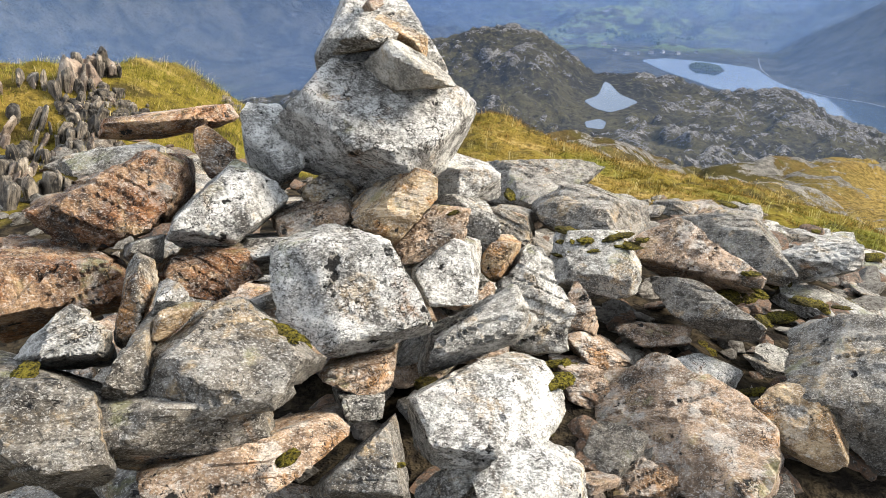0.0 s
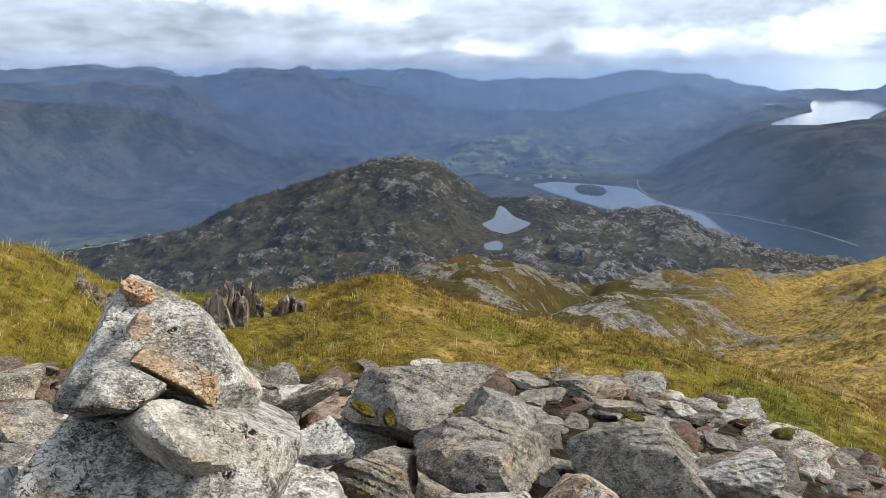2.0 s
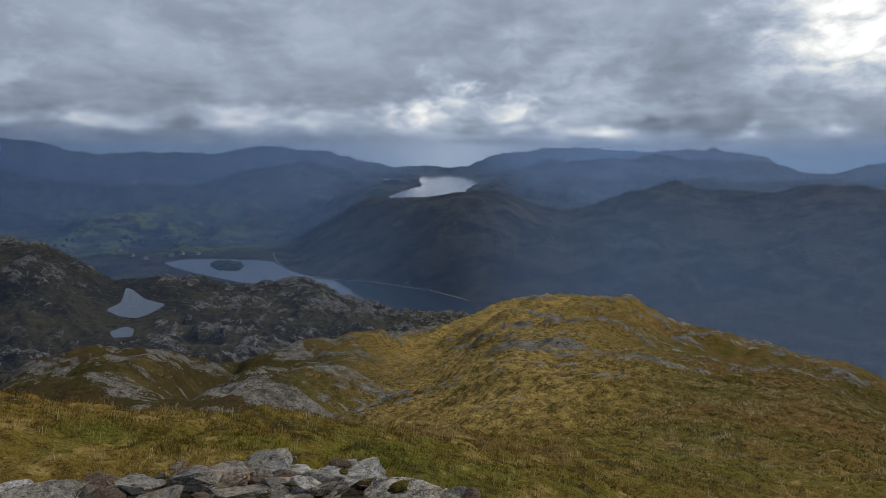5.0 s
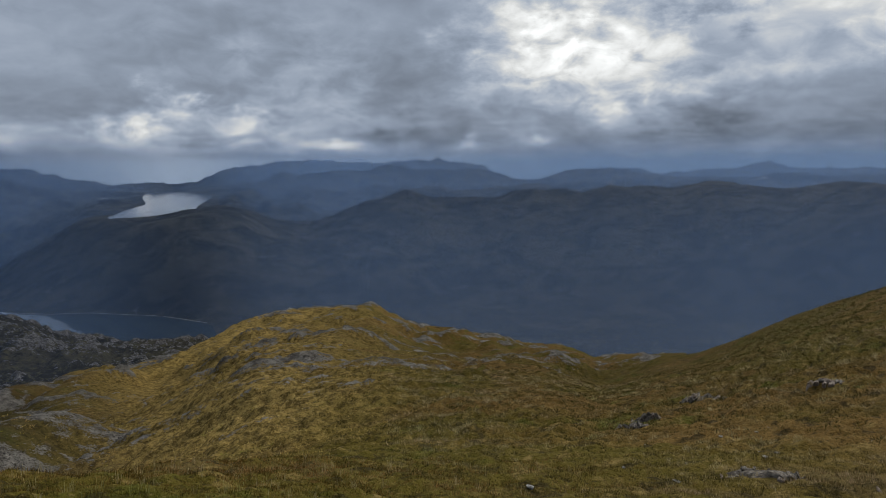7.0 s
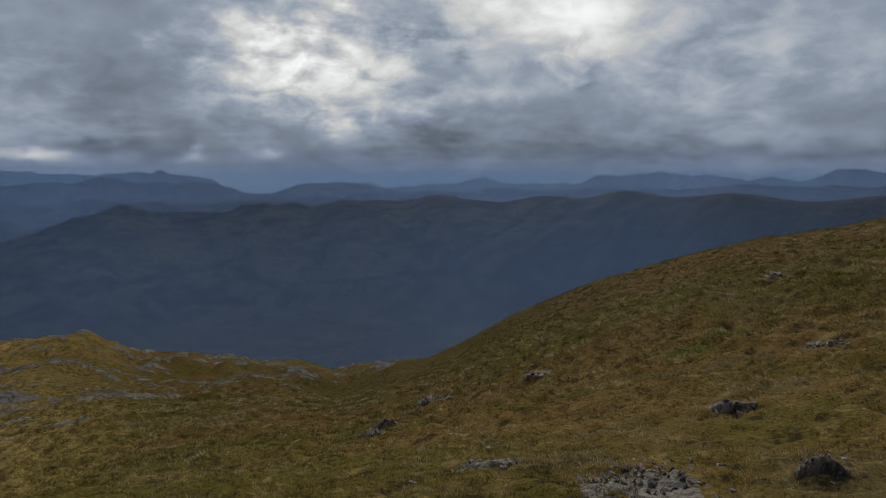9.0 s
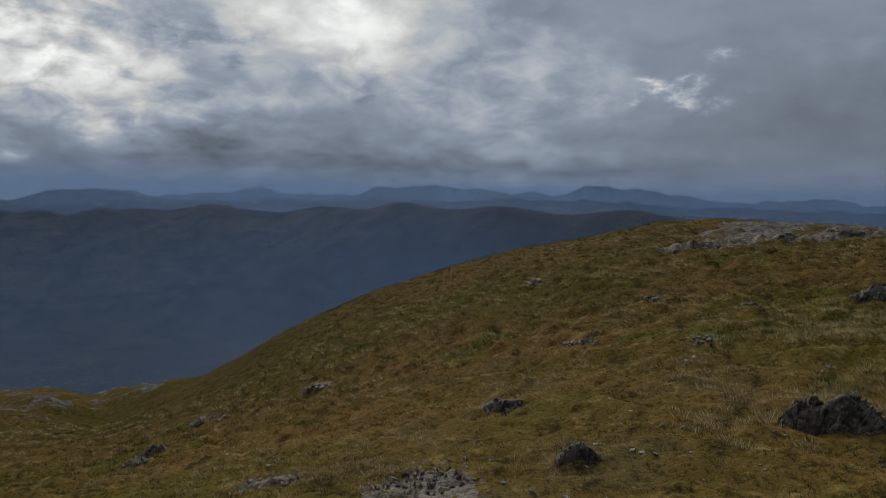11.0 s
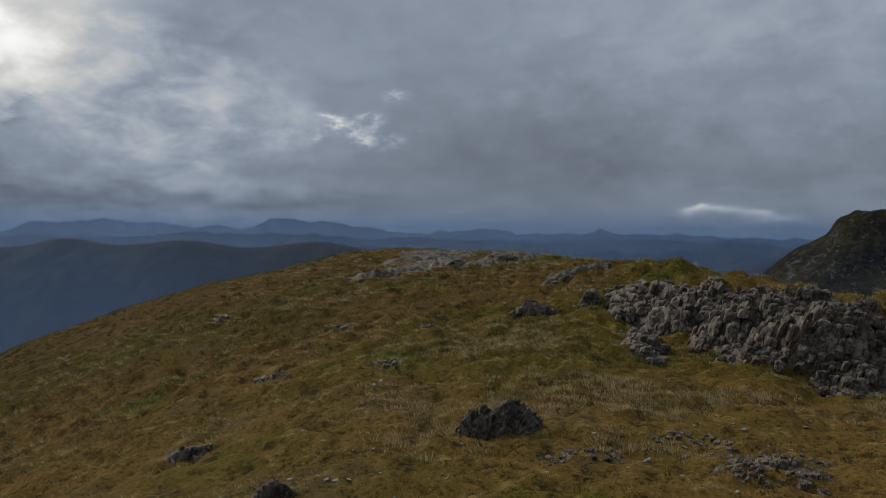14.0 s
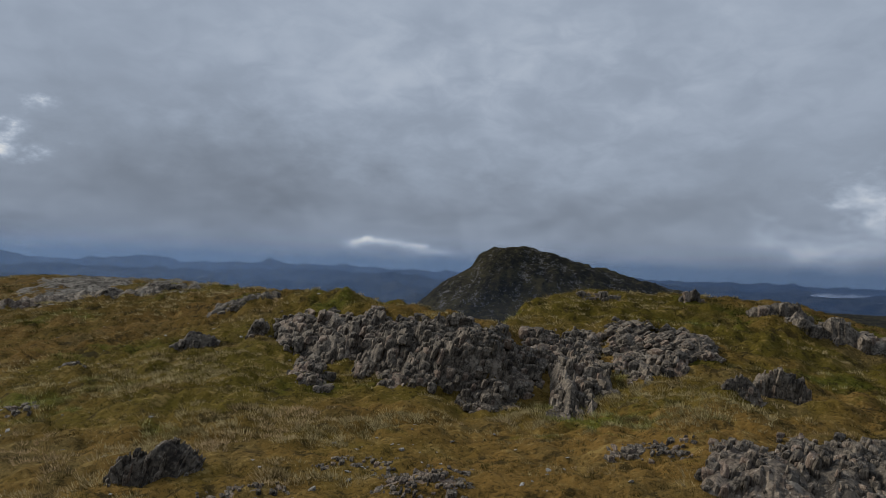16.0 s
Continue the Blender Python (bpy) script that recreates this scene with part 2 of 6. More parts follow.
def water_material(name="loch_water", rough=0.07):
    mat, n = material(name)
    place = n.add("ShaderNodeNewGeometry").outputs["Position"]
    ripple = n.noise(place, 0.05, 4.0, 0.6)
    finish(n, rgb(0.012, 0.02, 0.028), rough, bump(n, ripple, 0.04, 1.0), spec=0.5)
    return mat


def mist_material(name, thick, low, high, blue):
    """Blue sheet standing in for distance haze: lets most light through and scatters the rest."""
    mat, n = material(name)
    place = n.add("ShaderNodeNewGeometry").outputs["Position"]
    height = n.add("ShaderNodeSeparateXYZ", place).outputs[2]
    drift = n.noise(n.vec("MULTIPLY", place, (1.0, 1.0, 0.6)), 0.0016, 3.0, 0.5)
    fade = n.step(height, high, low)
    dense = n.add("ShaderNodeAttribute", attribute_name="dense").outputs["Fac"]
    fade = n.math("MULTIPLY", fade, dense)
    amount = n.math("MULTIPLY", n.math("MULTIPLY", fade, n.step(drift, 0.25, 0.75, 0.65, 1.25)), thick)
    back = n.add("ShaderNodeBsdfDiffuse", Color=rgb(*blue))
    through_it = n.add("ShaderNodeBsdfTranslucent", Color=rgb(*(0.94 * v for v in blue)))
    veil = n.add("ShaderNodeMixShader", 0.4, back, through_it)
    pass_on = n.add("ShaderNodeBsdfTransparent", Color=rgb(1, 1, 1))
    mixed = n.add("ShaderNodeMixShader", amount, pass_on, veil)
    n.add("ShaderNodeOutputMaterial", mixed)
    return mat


# ---- the mountain: one sheet of ground from the summit to the skyline ----
EYE = Vector((0.1, -0.06, 1.64))


def hashed(i, j, seed):
    h = (i.astype(np.int64) * 374761393 + j.astype(np.int64) * 668265263 + seed * 974634777) & 0xFFFFFFFF
    h = ((h ^ (h >> 13)) * 1274126177) & 0xFFFFFFFF
    h = h ^ (h >> 16)
    return (h & 0xFFFF) / 65535.0


def smooth_noise(x, y, seed=0):
    """Value noise, -1 to 1, of arrays x and y."""
    i, j = np.floor(x), np.floor(y)
    u, v = x - i, y - j
    u, v = u * u * u * (u * (u * 6 - 15) + 10), v * v * v * (v * (v * 6 - 15) + 10)
    a, b = hashed(i, j, seed), hashed(i + 1, j, seed)
    c, d = hashed(i, j + 1, seed), hashed(i + 1, j + 1, seed)
    return ((a * (1 - u) + b * u) * (1 - v) + (c * (1 - u) + d * u) * v) * 2 - 1


def fractal(x, y, octaves=5, rough=0.5, seed=0, ridged=False):
    total, gain = np.zeros_like(x), 1.0
    for k in range(octaves):
        s = smooth_noise(x * 0.8 - y * 0.6, x * 0.6 + y * 0.8, seed + k)
        total += gain * ((1 - 2 * np.abs(s)) if ridged else s)
        x, y, gain = x * 2.03 + 11.7, y * 2.03 - 5.1, gain * rough
    return total


def tangents(xs, ys):
    """Slopes of a curve through the points that never overshoots; rows are points, columns are curves."""
    h = np.diff(xs, axis=0)
    d = np.diff(ys, axis=0) / h
    m = np.zeros_like(ys)
    same = d[:-1] * d[1:] > 0
    w1, w2 = 2 * h[1:] + h[:-1], h[1:] + 2 * h[:-1]
    with np.errstate(divide="ignore", invalid="ignore"):
        m[1:-1] = np.where(same, (w1 + w2) / (w1 / d[:-1] + w2 / d[1:]), 0.0)
    m[0], m[-1] = d[0], d[-1]
    return m


def along(xs, ys, ms, k, x):
    """The curve's value at x, in the stretch k of each column."""
    c = np.arange(xs.shape[1])
    x0, x1 = xs[k, c], xs[k + 1, c]
    h = x1 - x0
    t = (x - x0) / h
    return ((2 * t ** 3 - 3 * t ** 2 + 1) * ys[k, c] + (t ** 3 - 2 * t ** 2 + t) * h * ms[k, c]
            + (-2 * t ** 3 + 3 * t ** 2) * ys[k + 1, c] + (t ** 3 - t ** 2) * h * ms[k + 1, c])


def round_curve(text, bearings):
    """A smooth value for each bearing from 'bearing:value' knots; it closes round the back."""
    knots = [tuple(float(v) for v in p.split(":")) for p in text.split()]
    knots = knots + [(knots[0][0] + 360.0, knots[0][1])]
    xs = np.array([[k[0]] for k in knots])
    ys = np.array([[k[1]] for k in knots])
    ms = tangents(xs, ys)
    ms[0] = ms[-1] = 0
    b = (np.asarray(bearings) - xs[0, 0]) % 360.0 + xs[0, 0]
    k = np.clip(np.searchsorted(xs[:, 0], b, side="right") - 1, 0, len(knots) - 2)
    x0, x1 = xs[k, 0], xs[k + 1, 0]
    h = x1 - x0
    t = (b - x0) / h
    return ((2 * t ** 3 - 3 * t ** 2 + 1) * ys[k, 0] + (t ** 3 - 2 * t ** 2 + t) * h * ms[k, 0]
            + (-2 * t ** 3 + 3 * t ** 2) * ys[k + 1, 0] + (t ** 3 - t ** 2) * h * ms[k + 1, 0])


# Each belt of the land runs round the summit: its distance, and the angle at which it lies below the summit ("sight") or its level ("level").
BELTS = [
    ("-35:0.4", "level", "-35:0.10"),
    ("-35:1.4", "level", "-35:0.16 0:0.16 40:0.05 60:-0.1 120:-0.1 180:0.0"),
    ("-35:2.8", "level", "-35:0.12 0:0.02 20:-0.08 45:-0.25 70:-0.5 120:-0.35 180:-0.3"),
    ("-35:4.4", "level", "-35:0.10 -20:-0.15 0:-0.33 20:-0.40 45:-0.75 70:-0.95 120:-0.75 180:-0.6"),
    # crest of the summit turf
    ("-35:6.0 -10:6.8 40:7.0 60:7.5 180:7.0", "sight",
     "-35:-11.0 -27:-11.5 -23:-12.9 -19.5:-15.9 -12:-17.0 -6:-17.7 0.9:-16.7 7:-18.3 13.8:-19.6 21:-20.4 26:-21.3 33:-22.2 42:-23.3 55:-24.6 68:-25.0 85:-24.0 100:-22.6 125:-20.5 140:-19.6 165:-18.5 180:-18.0 260:-14.0"),
    # slope below and foot of the crags
    ("-35:16 40:18 60:20 95:20 115:20 133:17 148:13.2 158:13.6 180:15", "sight",
     "-35:-20 0:-24 25:-25.5 40:-22.6 50:-21.2 62:-20.3 70:-19.9 80:-17.6 90:-14.6 100:-11.2 110:-8.8 120:-7.3 130:-6.9 138:-8.8 144:-9.9 149:-11.3 156:-10.8 160:-9.6 167:-8.0 173:-8.6 180:-9 260:-20"),
    # golden shoulder, the grassy hill, the crag's brow and the knoll
    ("-35:90 22:115 34:150 46:185 56:180 68:150 76:90 84:58 95:46 110:44 125:38 133:24 141:19 150:16.2 153:22 158:27 180:30", "sight",
     "-35:-20 -6:-18.6 2:-17.2 5.6:-15.9 10:-15.3 14:-15.7 17:-16.6 22:-16.6 28:-15.5 34:-14.8 38.2:-13.2 42:-11.9 47:-11.6 51:-11.9 53:-12.6 58.5:-13.7 63.3:-14.2 68:-15.1 69.3:-15.6 74:-14.7 78:-13.95 82.5:-11.9 87:-9.6 94:-6.8 100.6:-4.75 107:-3.3 113.5:-2.15 120.3:-1.6 125:-1.7 131:-2.4 137.8:-2.7 143.4:-3.7 150.6:-4.8 153.9:-2.6 158.3:-1.75 164:-1.9 172:-2.15 174:-2.8 178:-3.7 200:-6 260:-12"),
    ("-35:200 40:330 70:300 95:150 180:120", "sight", "-35:-21 0:-20 30:-19.5 45:-19 70:-20 95:-14 180:-13 260:-16"),
    ("-35:420", "sight", "-35:-19 0:-17.6 12:-17.0 25:-17.3 36:-17.2 45:-21 95:-21 180:-19"),
    ("-35:640", "sight", "-35:-18 -20:-16.4 -8:-14.2 4:-12.8 8:-13.5 12:-13.9 15:-13.7 26:-13.8 35:-15.0 45:-19 80:-19 140:-14 180:-14"),
    # rocky knoll beyond the tarn, and the hills in front of the loch
    ("-35:900 60:900 135:700 180:700", "sight",
     "-35:-14.5 -24:-12.6 -18.2:-12.1 -16:-11.9 -12.8:-11.3 -9.7:-10.0 -6.5:-8.95 -2.7:-7.9 0.7:-7.1 4.1:-6.7 6.4:-7.1 8.4:-8.1 10.4:-9.4 11.4:-9.9 13.6:-9.6 16:-9.85 19.5:-10.35 22:-10.7 24.6:-10.2 26.3:-10.7 28.3:-11.9 31:-12.5 34:-13.0 37.2:-13.1 45:-17.5 80:-17 140:-8 180:-9"),
    ("-35:1200 60:1200 135:790 180:790", "level", "-35:-312 120:-312 140:-90 180:-100"),
    ("-35:1800 -10:2050 20:2130 24.5:1700 30:1600 38:1420 60:1500 135:860 180:860", "level", "-35:-296 120:-296 140:-55 180:-60 260:-200"),
    # first rank of mountains
    ("-35:2400 20:2500 27:2150 32:2000 40:2050 60:2400 135:980 180:980", "sight",
     "-35:-0.9 -24:-0.6 -19.7:-0.3 -16.8:-0.4 -13:-1.2 -10.5:-2.2 -7.3:-3.6 -1:-5.5 2:-6.4 10:-6.7 16:-6.9 21:-7.3 23.2:-7.7 26:-6.4 30:-4.8 35:-3.9 39.4:-3.15 43.4:-4.4 45.7:-5.0 48.3:-4.0 54:-2.2 58:-2.7 63.6:-2.0 67:-2.3 70:-1.7 74:-2.2 78:-1.65 82:-2.15 86:-1.5 89:-1.7 92:-1.05 96:-1.55 100:-1.2 105:-1.75 110:-1.25 115:-1.9 120:-1.8 128:-2.8 140:-5.0 143.8:-3.6 146.7:-1.05 148:-0.5 149:0.85 150.7:1.5 153.8:1.25 157.8:0.05 162:-0.9 165:-1.7 170:-2.6 180:-2.6 260:-2"),
    ("-35:2900 25:2900 32:2300 42:2500 60:2900 140:2400 180:2400", "sight", "-35:-3.4 -8:-5.0 6:-5.6 16:-5.2 24:-4.8 30:-3.9 32:-3.8 39:-3.6 46:-4.0 60:-3.3 90:-3.0 120:-3.4 150:-3.6 180:-3.6"),
    ("-35:3600", "sight",
     "-35:0.2 -18.5:0.2 -12:-0.6 -7.8:0.0 -2.4:-0.9 3.6:-3.0 10:-4.6 16:-4.2 21:-3.3 25:-2.5 29:-2.5 31.5:-2.5 39:-2.5 41:-2.2 45:-1.7 54:-1.0 58:-1.2 60.5:-1.2 63.5:-1.7 67.5:-0.95 71:-0.95 75:-1.6 82:-1.7 90:-1.3 100:-1.4 120:-1.6 150:-1.6 180:-1.7"),
    # skyline
    ("-35:4500", "sight",
     "-35:0.2 -24:-0.1 -18.5:0.45 -13.4:0.3 -10:-0.6 -8.6:0.1 -2.4:0.3 -0.7:0.1 6:0.0 10:-0.6 17:-0.5 23.5:0.1 28:-0.7 33:-1.4 38:-1.3 40:-0.5 45:0.1 53:0.1 58:0.0 60:-0.35 61.8:-1.43 64:-1.75 66:-1.3 68:-0.68 72:-0.7 74:-1.15 79.6:-0.41 83:-0.6 88.4:-0.72 90.3:0.0 91.6:-0.08 93.4:0.17 96:-0.1 99.7:-0.18 103:-0.25 105.6:0.1 107.3:0.56 109:0.13 113.5:0.02 117:-0.4 124:-0.22 126.2:-0.58 134:-0.24 141:-0.44 147:-0.7 165:-0.8 180:-0.9"),
    ("-35:4850", "sight", "-35:-1.6 180:-1.8"),
]


def belts(bearings):
    dist, level = [], []
    for far, kind, value in BELTS:
        r = round_curve(far, bearings)
        v = round_curve(value, bearings)
        dist.append(np.log(r))
        level.append(v if kind == "level" else EYE.z + r * np.tan(np.radians(v)))
    xs, ys = np.array(dist), np.array(level)
    return xs, ys, tangents(xs, ys)


def outline(text, level, grow=1.0):
    """A shore in plan: the points of 'bearing,sight' laid on a level sheet."""
    points = []
    for p in text.split():
        b, s = (float(v) for v in p.split(","))
        r = (EYE.z - level) / math.tan(radians(-s))
        points.append((EYE.x + r * math.sin(radians(b)), EYE.y + r * math.cos(radians(b))))
    for _ in range(1):
        rounded = []
        for (x0, y0), (x1, y1) in zip(points, points[1:] + points[:1]):
            rounded += [(x0 * 0.88 + x1 * 0.12, y0 * 0.88 + y1 * 0.12), (x0 * 0.12 + x1 * 0.88, y0 * 0.12 + y1 * 0.88)]
        points = rounded
    return points


LOCH = (-300.0, outline("14.3,-8.65 16.1,-8.45 19.8,-8.6 22.4,-8.8 23.6,-9.5 25.0,-10.0 27.5,-10.4 29.9,-10.55 34.9,-11.25 38.5,-12.1 38.9,-13.2 34.0,-13.6 29.9,-12.9 25.8,-11.4 23.2,-10.6 20.2,-10.45 18.1,-9.9 16.0,-9.35", -300.0))
TARN = (-154.0, outline("10.3,-11.85 11.4,-11.4 11.75,-10.35 12.2,-10.5 13.0,-11.25 14.5,-11.75 13.5,-12.3 12.4,-12.65 11.2,-12.4", -154.0))
POOL = (-155.6, outline("10.5,-13.45 11.6,-13.15 12.2,-13.4 12.0,-13.95 10.7,-13.9", -155.6))
FAR_LOCH = (-140.0, outline("31.4,-3.85 33.0,-3.2 34.3,-2.9 34.0,-2.4 34.4,-1.98 36.2,-1.84 37.5,-1.98 39.1,-2.4 38.2,-2.9 37.8,-3.15 37.7,-3.6 34.0,-3.8", -140.0))
EAST_LOCH = (-77.0, outline("173.0,-1.38 173.7,-1.12 175.4,-1.02 176.9,-1.06 176.8,-1.30 174.4,-1.45", -77.0))
ISLAND = outline("17.6,-8.9 19.0,-8.62 20.5,-9.1 19.8,-9.35 18.1,-9.2", -300.0)


def shore_distance(x, y, points):
    """Distance to the shore, above 0 inside it."""
    best = np.full(x.shape, 1e9)
    within = np.zeros(x.shape, bool)
    for (x0, y0), (x1, y1) in zip(points, points[1:] + points[:1]):
        dx, dy = x1 - x0, y1 - y0
        t = np.clip(((x - x0) * dx + (y - y0) * dy) / (dx * dx + dy * dy), 0, 1)
        best = np.minimum(best, np.hypot(x - x0 - t * dx, y - y0 - t * dy))
        cross = (y0 > y) != (y1 > y)
        with np.errstate(divide="ignore", invalid="ignore"):
            within ^= cross & (x < (x1 - x0) * (y - y0) / (y1 - y0) + x0)
    return np.where(within, best, -best)


def inside(x, y, points, soft):
    """1 well inside the shore, 0 well outside, over a bank of the width soft."""
    t = np.clip(shore_distance(x, y, points) / soft + 0.5, 0, 1)
    return t * t * (3 - 2 * t)


def land(x, y):
    """Height of the ground, how rocky and how moor-like it is, and the size of its grain."""
    dx, dy = x - EYE.x, y - EYE.y
    r = np.maximum(np.hypot(dx, dy), 0.41)
    b = np.degrees(np.arctan2(dx, dy))
    xs, ys, ms = belts(b)
    lr = np.log(np.minimum(r, 4849.0))
    k = np.clip((xs[1:-1] <= lr).sum(axis=0), 0, len(BELTS) - 2)
    z = along(xs, ys, ms, k, lr)
    bb = (b + 35) % 360 - 35
    # roughness grows with the size of the land forms
    crag = fractal(x / 46, y / 46, 6, 0.56, 3, True)
    swell = fractal(x / 19, y / 19, 5, 0.5, 11)
    tuss = 0.4 - fractal(x / 0.8, y / 0.8, 4, 0.55, 23, True)
    tuft = fractal(x / 0.28, y / 0.28, 3, 0.5, 29)
    far = np.clip((r - 210) / 200, 0, 1) * (bb < 75)
    peak = ((bb > 138) & (bb < 172) & (r > 400) & (r < 1150)).astype(float)
    rough = np.maximum(far * np.clip((2400 - r) / 1200, 0.25, 1), peak * 0.8)
    crest = fractal(x / 15, y / 15, 5, 0.6, 41, True)
    z = z + rough * ((0.5 - crag) * 4.2 * np.clip((r - 250) / 300, 0.3, 1) + (0.4 - crest) * 2.2 * np.clip((r - 350) / 250, 0.15, 1))
    # whaleback ridges below the golden shoulder
    backs = np.clip((r - 130) / 80, 0, 1) * np.clip((620 - r) / 150, 0, 1) * np.clip((36 - bb) / 6, 0, 1) * (bb > -34)
    whale = fractal((x * 0.9 + y * 0.44) / 75, (y * 0.9 - x * 0.44) / 36, 4, 0.48, 53, True)
    knob = fractal((x * 0.6 + y * 0.8) / 15, (y * 0.6 - x * 0.8) / 8, 4, 0.55, 57, True)
    z = z + backs * ((0.45 - whale) * 6.5 + (0.4 - knob) * 1.2)
    z = z + np.clip((r - 1900) / 900, 0, 1) * ((fractal(x / 330, y / 330, 6, 0.55, 7, True) - 0.5) * 32 * np.clip((4100 - r) / 900, 0.6, 1) + np.clip((3500 - r) / 900, 0.45, 1) * (fractal(x / 120, y / 120, 5, 0.6, 13, True) - 0.5) * 15) + np.clip((r - 4100) / 300, 0, 1) * np.clip((bb - 60) / 6, 0, 1) * (fractal(x / 140, y / 140, 4, 0.55, 17) * 9)
    hill = np.clip((r - 12) / 30, 0, 1) * np.clip((420 - r) / 150, 0, 1)
    z = z + hill * swell * np.clip(r / 60, 0.25, 1.5) * 0.5
    near = np.clip((70 - r) / 50, 0, 1)
    z = z + near * (tuss * (0.050 + 0.090 * np.clip((r - 9) / 12, 0, 1)) * np.clip((r - 3.5) / 3, 0.15, 1) + tuft * 0.030 * np.clip((r - 3.5) / 2, 0, 1))
    # bare rock: broken ribs on the low hills and the golden shoulder
    patch = fractal(x / 60, y / 60, 4, 0.55, 61)
    rib = fractal(x / 17, y / 17, 4, 0.6, 67)
    low_hills = np.maximum(far, backs)
    stony = 0.10 * np.clip((bb - 11) / 4, 0, 1) - 0.04 * backs
    rock = low_hills * np.clip(0.20 + stony + 0.20 * np.clip(0.85 - crest, -0.5, 1.6) + 0.12 * (0.5 - crag) + 0.12 * patch + 0.14 * rib + 0.10 * fractal(x / 6, y / 6, 3, 0.6, 91), 0, 1) * np.clip((1350 - r) / 250, 0, 1)
    shoulder = np.clip((r - 13) / 16, 0, 1) * np.clip((260 - r) / 60, 0, 1) * ((bb > -20) & (bb < 76)) * np.clip((74 - bb) / 12 + (r - 60) / 60, 0, 1)
    west = np.clip((34 - bb) / 10, 0, 1) * (bb > -20)
    rib2 = fractal((x * 0.8 + y * 0.6) / 4.5, (y * 0.8 - x * 0.6) / 13.0, 5, 0.6, 71)
    rib3 = fractal((x * 0.8 + y * 0.6) / 1.3, (y * 0.8 - x * 0.6) / 5.0, 4, 0.65, 77)
    rock = np.maximum(rock, shoulder * np.clip(0.10 + 0.10 * np.clip((r - 25) / 45, 0, 1) + 0.26 * rib2 + 0.24 * rib3 + 0.25 * west, 0, 1))
    hump = 0.4 - fractal((x * 0.8 + y * 0.6) / 26, (y * 0.8 - x * 0.6) / 11, 3, 0.45, 79, True)
    line, flank = x * 0.87 + y * 0.5, y * 0.87 - x * 0.5
    rib4 = fractal(flank / 15, line / 42, 3, 0.5, 101)
    back = fractal(flank / 6.5, line / 17, 3, 0.5, 107)
    slope = shoulder * np.clip((r - 22) / 30, 0, 1)
    below = np.clip((np.exp(xs[6]) * 0.97 - r) / 25, 0.12, 1)
    z = z + slope * below * (rib4 * 0.015 + back * 0.008) * np.clip(r, 20, 190)
    rock = np.maximum(rock, slope * np.clip(0.20 + 0.26 * back + 0.26 * rib3 + 0.10 * rib4, 0, 1))
    z = z + shoulder * ((1 - west) * (np.clip(rib2, 0, 1) * 0.9 + rib3 * 0.16) * np.clip(r / 60, 0.35, 1) + west * ((hump * 2.2 + rib3 * 0.06) * np.clip(r / 60, 0.25, 1)))
    rock = np.maximum(rock, peak * np.clip(0.27 + 0.16 * crest, 0, 1))
    rock = np.maximum(rock, np.clip((r - 2000) / 500, 0, 1) * np.clip(0.12 + 0.25 * patch, 0, 0.5))
    z = z + low_hills * np.clip(rock - 0.34, 0, 0.4) * 6.0 * np.clip(r / 700, 0.25, 1) + shoulder * (1 - west) * np.clip(rock - 0.40, 0, 0.4) * 0.9 * np.clip(r / 60, 0.3, 1.4)
    brow = np.exp(-((bb - 121.5) / 7.5) ** 2) * np.clip((r - 25) / 5, 0, 1) * np.clip((46 - r) / 5, 0, 1)
    rock = np.maximum(rock, brow * np.clip(0.60 + 0.3 * rib2 + 0.2 * rib3, 0, 1))
    face = np.clip((bb - 134) / 3, 0, 1) * np.clip((153 - bb) / 3, 0, 1) * np.clip((r - 12.6) / 1.0, 0, 1) * np.clip((24 - r) / 4, 0, 1)
    rock = np.maximum(rock, face * np.clip(0.22 + 0.3 * rib2, 0, 1))
    # bare soil round the cairn, where the gap shade is coloured in
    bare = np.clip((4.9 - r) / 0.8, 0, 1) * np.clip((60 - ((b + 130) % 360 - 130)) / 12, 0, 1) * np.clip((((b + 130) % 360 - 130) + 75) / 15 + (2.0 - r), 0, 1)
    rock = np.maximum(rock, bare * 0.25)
    lit = np.clip((r - 230) / 110, 0, 1)
    moor = np.maximum(lit, 0.6 * shoulder * west)
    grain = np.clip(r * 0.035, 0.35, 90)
    for (level, shore), slope, reach in ((LOCH, 0.6, 120.0), (TARN, 0.15, 40.0), (POOL, 0.12, 22.0), (FAR_LOCH, 0.25, 160.0), (EAST_LOCH, 0.25, 140.0)):
        px, py = [p[0] for p in shore], [p[1] for p in shore]
        span = reach + 5
        box = (x > min(px) - span) & (x < max(px) + span) & (y > min(py) - span) & (y < max(py) + span)
        if not box.any():
            continue
        d = shore_distance(x[box], y[box], shore)
        shelf = level - 0.08 + np.clip(-d - 12, 0, None) * np.where(d < 0, 1, 0) * slope - np.clip(d, 0, 12) * 0.5
        bank = np.clip(z[box], np.where(d < 0, level - 0.08, shelf), shelf)
        w = np.clip(1 + d / reach, 0, 1)
        w = w * w * (3 - 2 * w)
        z[box] = z[box] * (1 - w) + bank * w
        rock[box] = rock[box] * (1 - 0.7 * w)
    isle = inside(x, y, ISLAND, 60.0)
    z = np.maximum(z, -306 + 12 * isle)
    field = np.clip((r - 2150) / 100, 0, 1) * np.clip((3300 - r) / 500, 0, 1) * np.exp(-((bb - 13) / 8.0) ** 2)
    field = np.maximum(field, 0.6 * np.exp(-((bb + 19) / 5.0) ** 2) * np.clip((r - 1100) / 100, 0, 1) * np.clip((1700 - r) / 200, 0, 1))
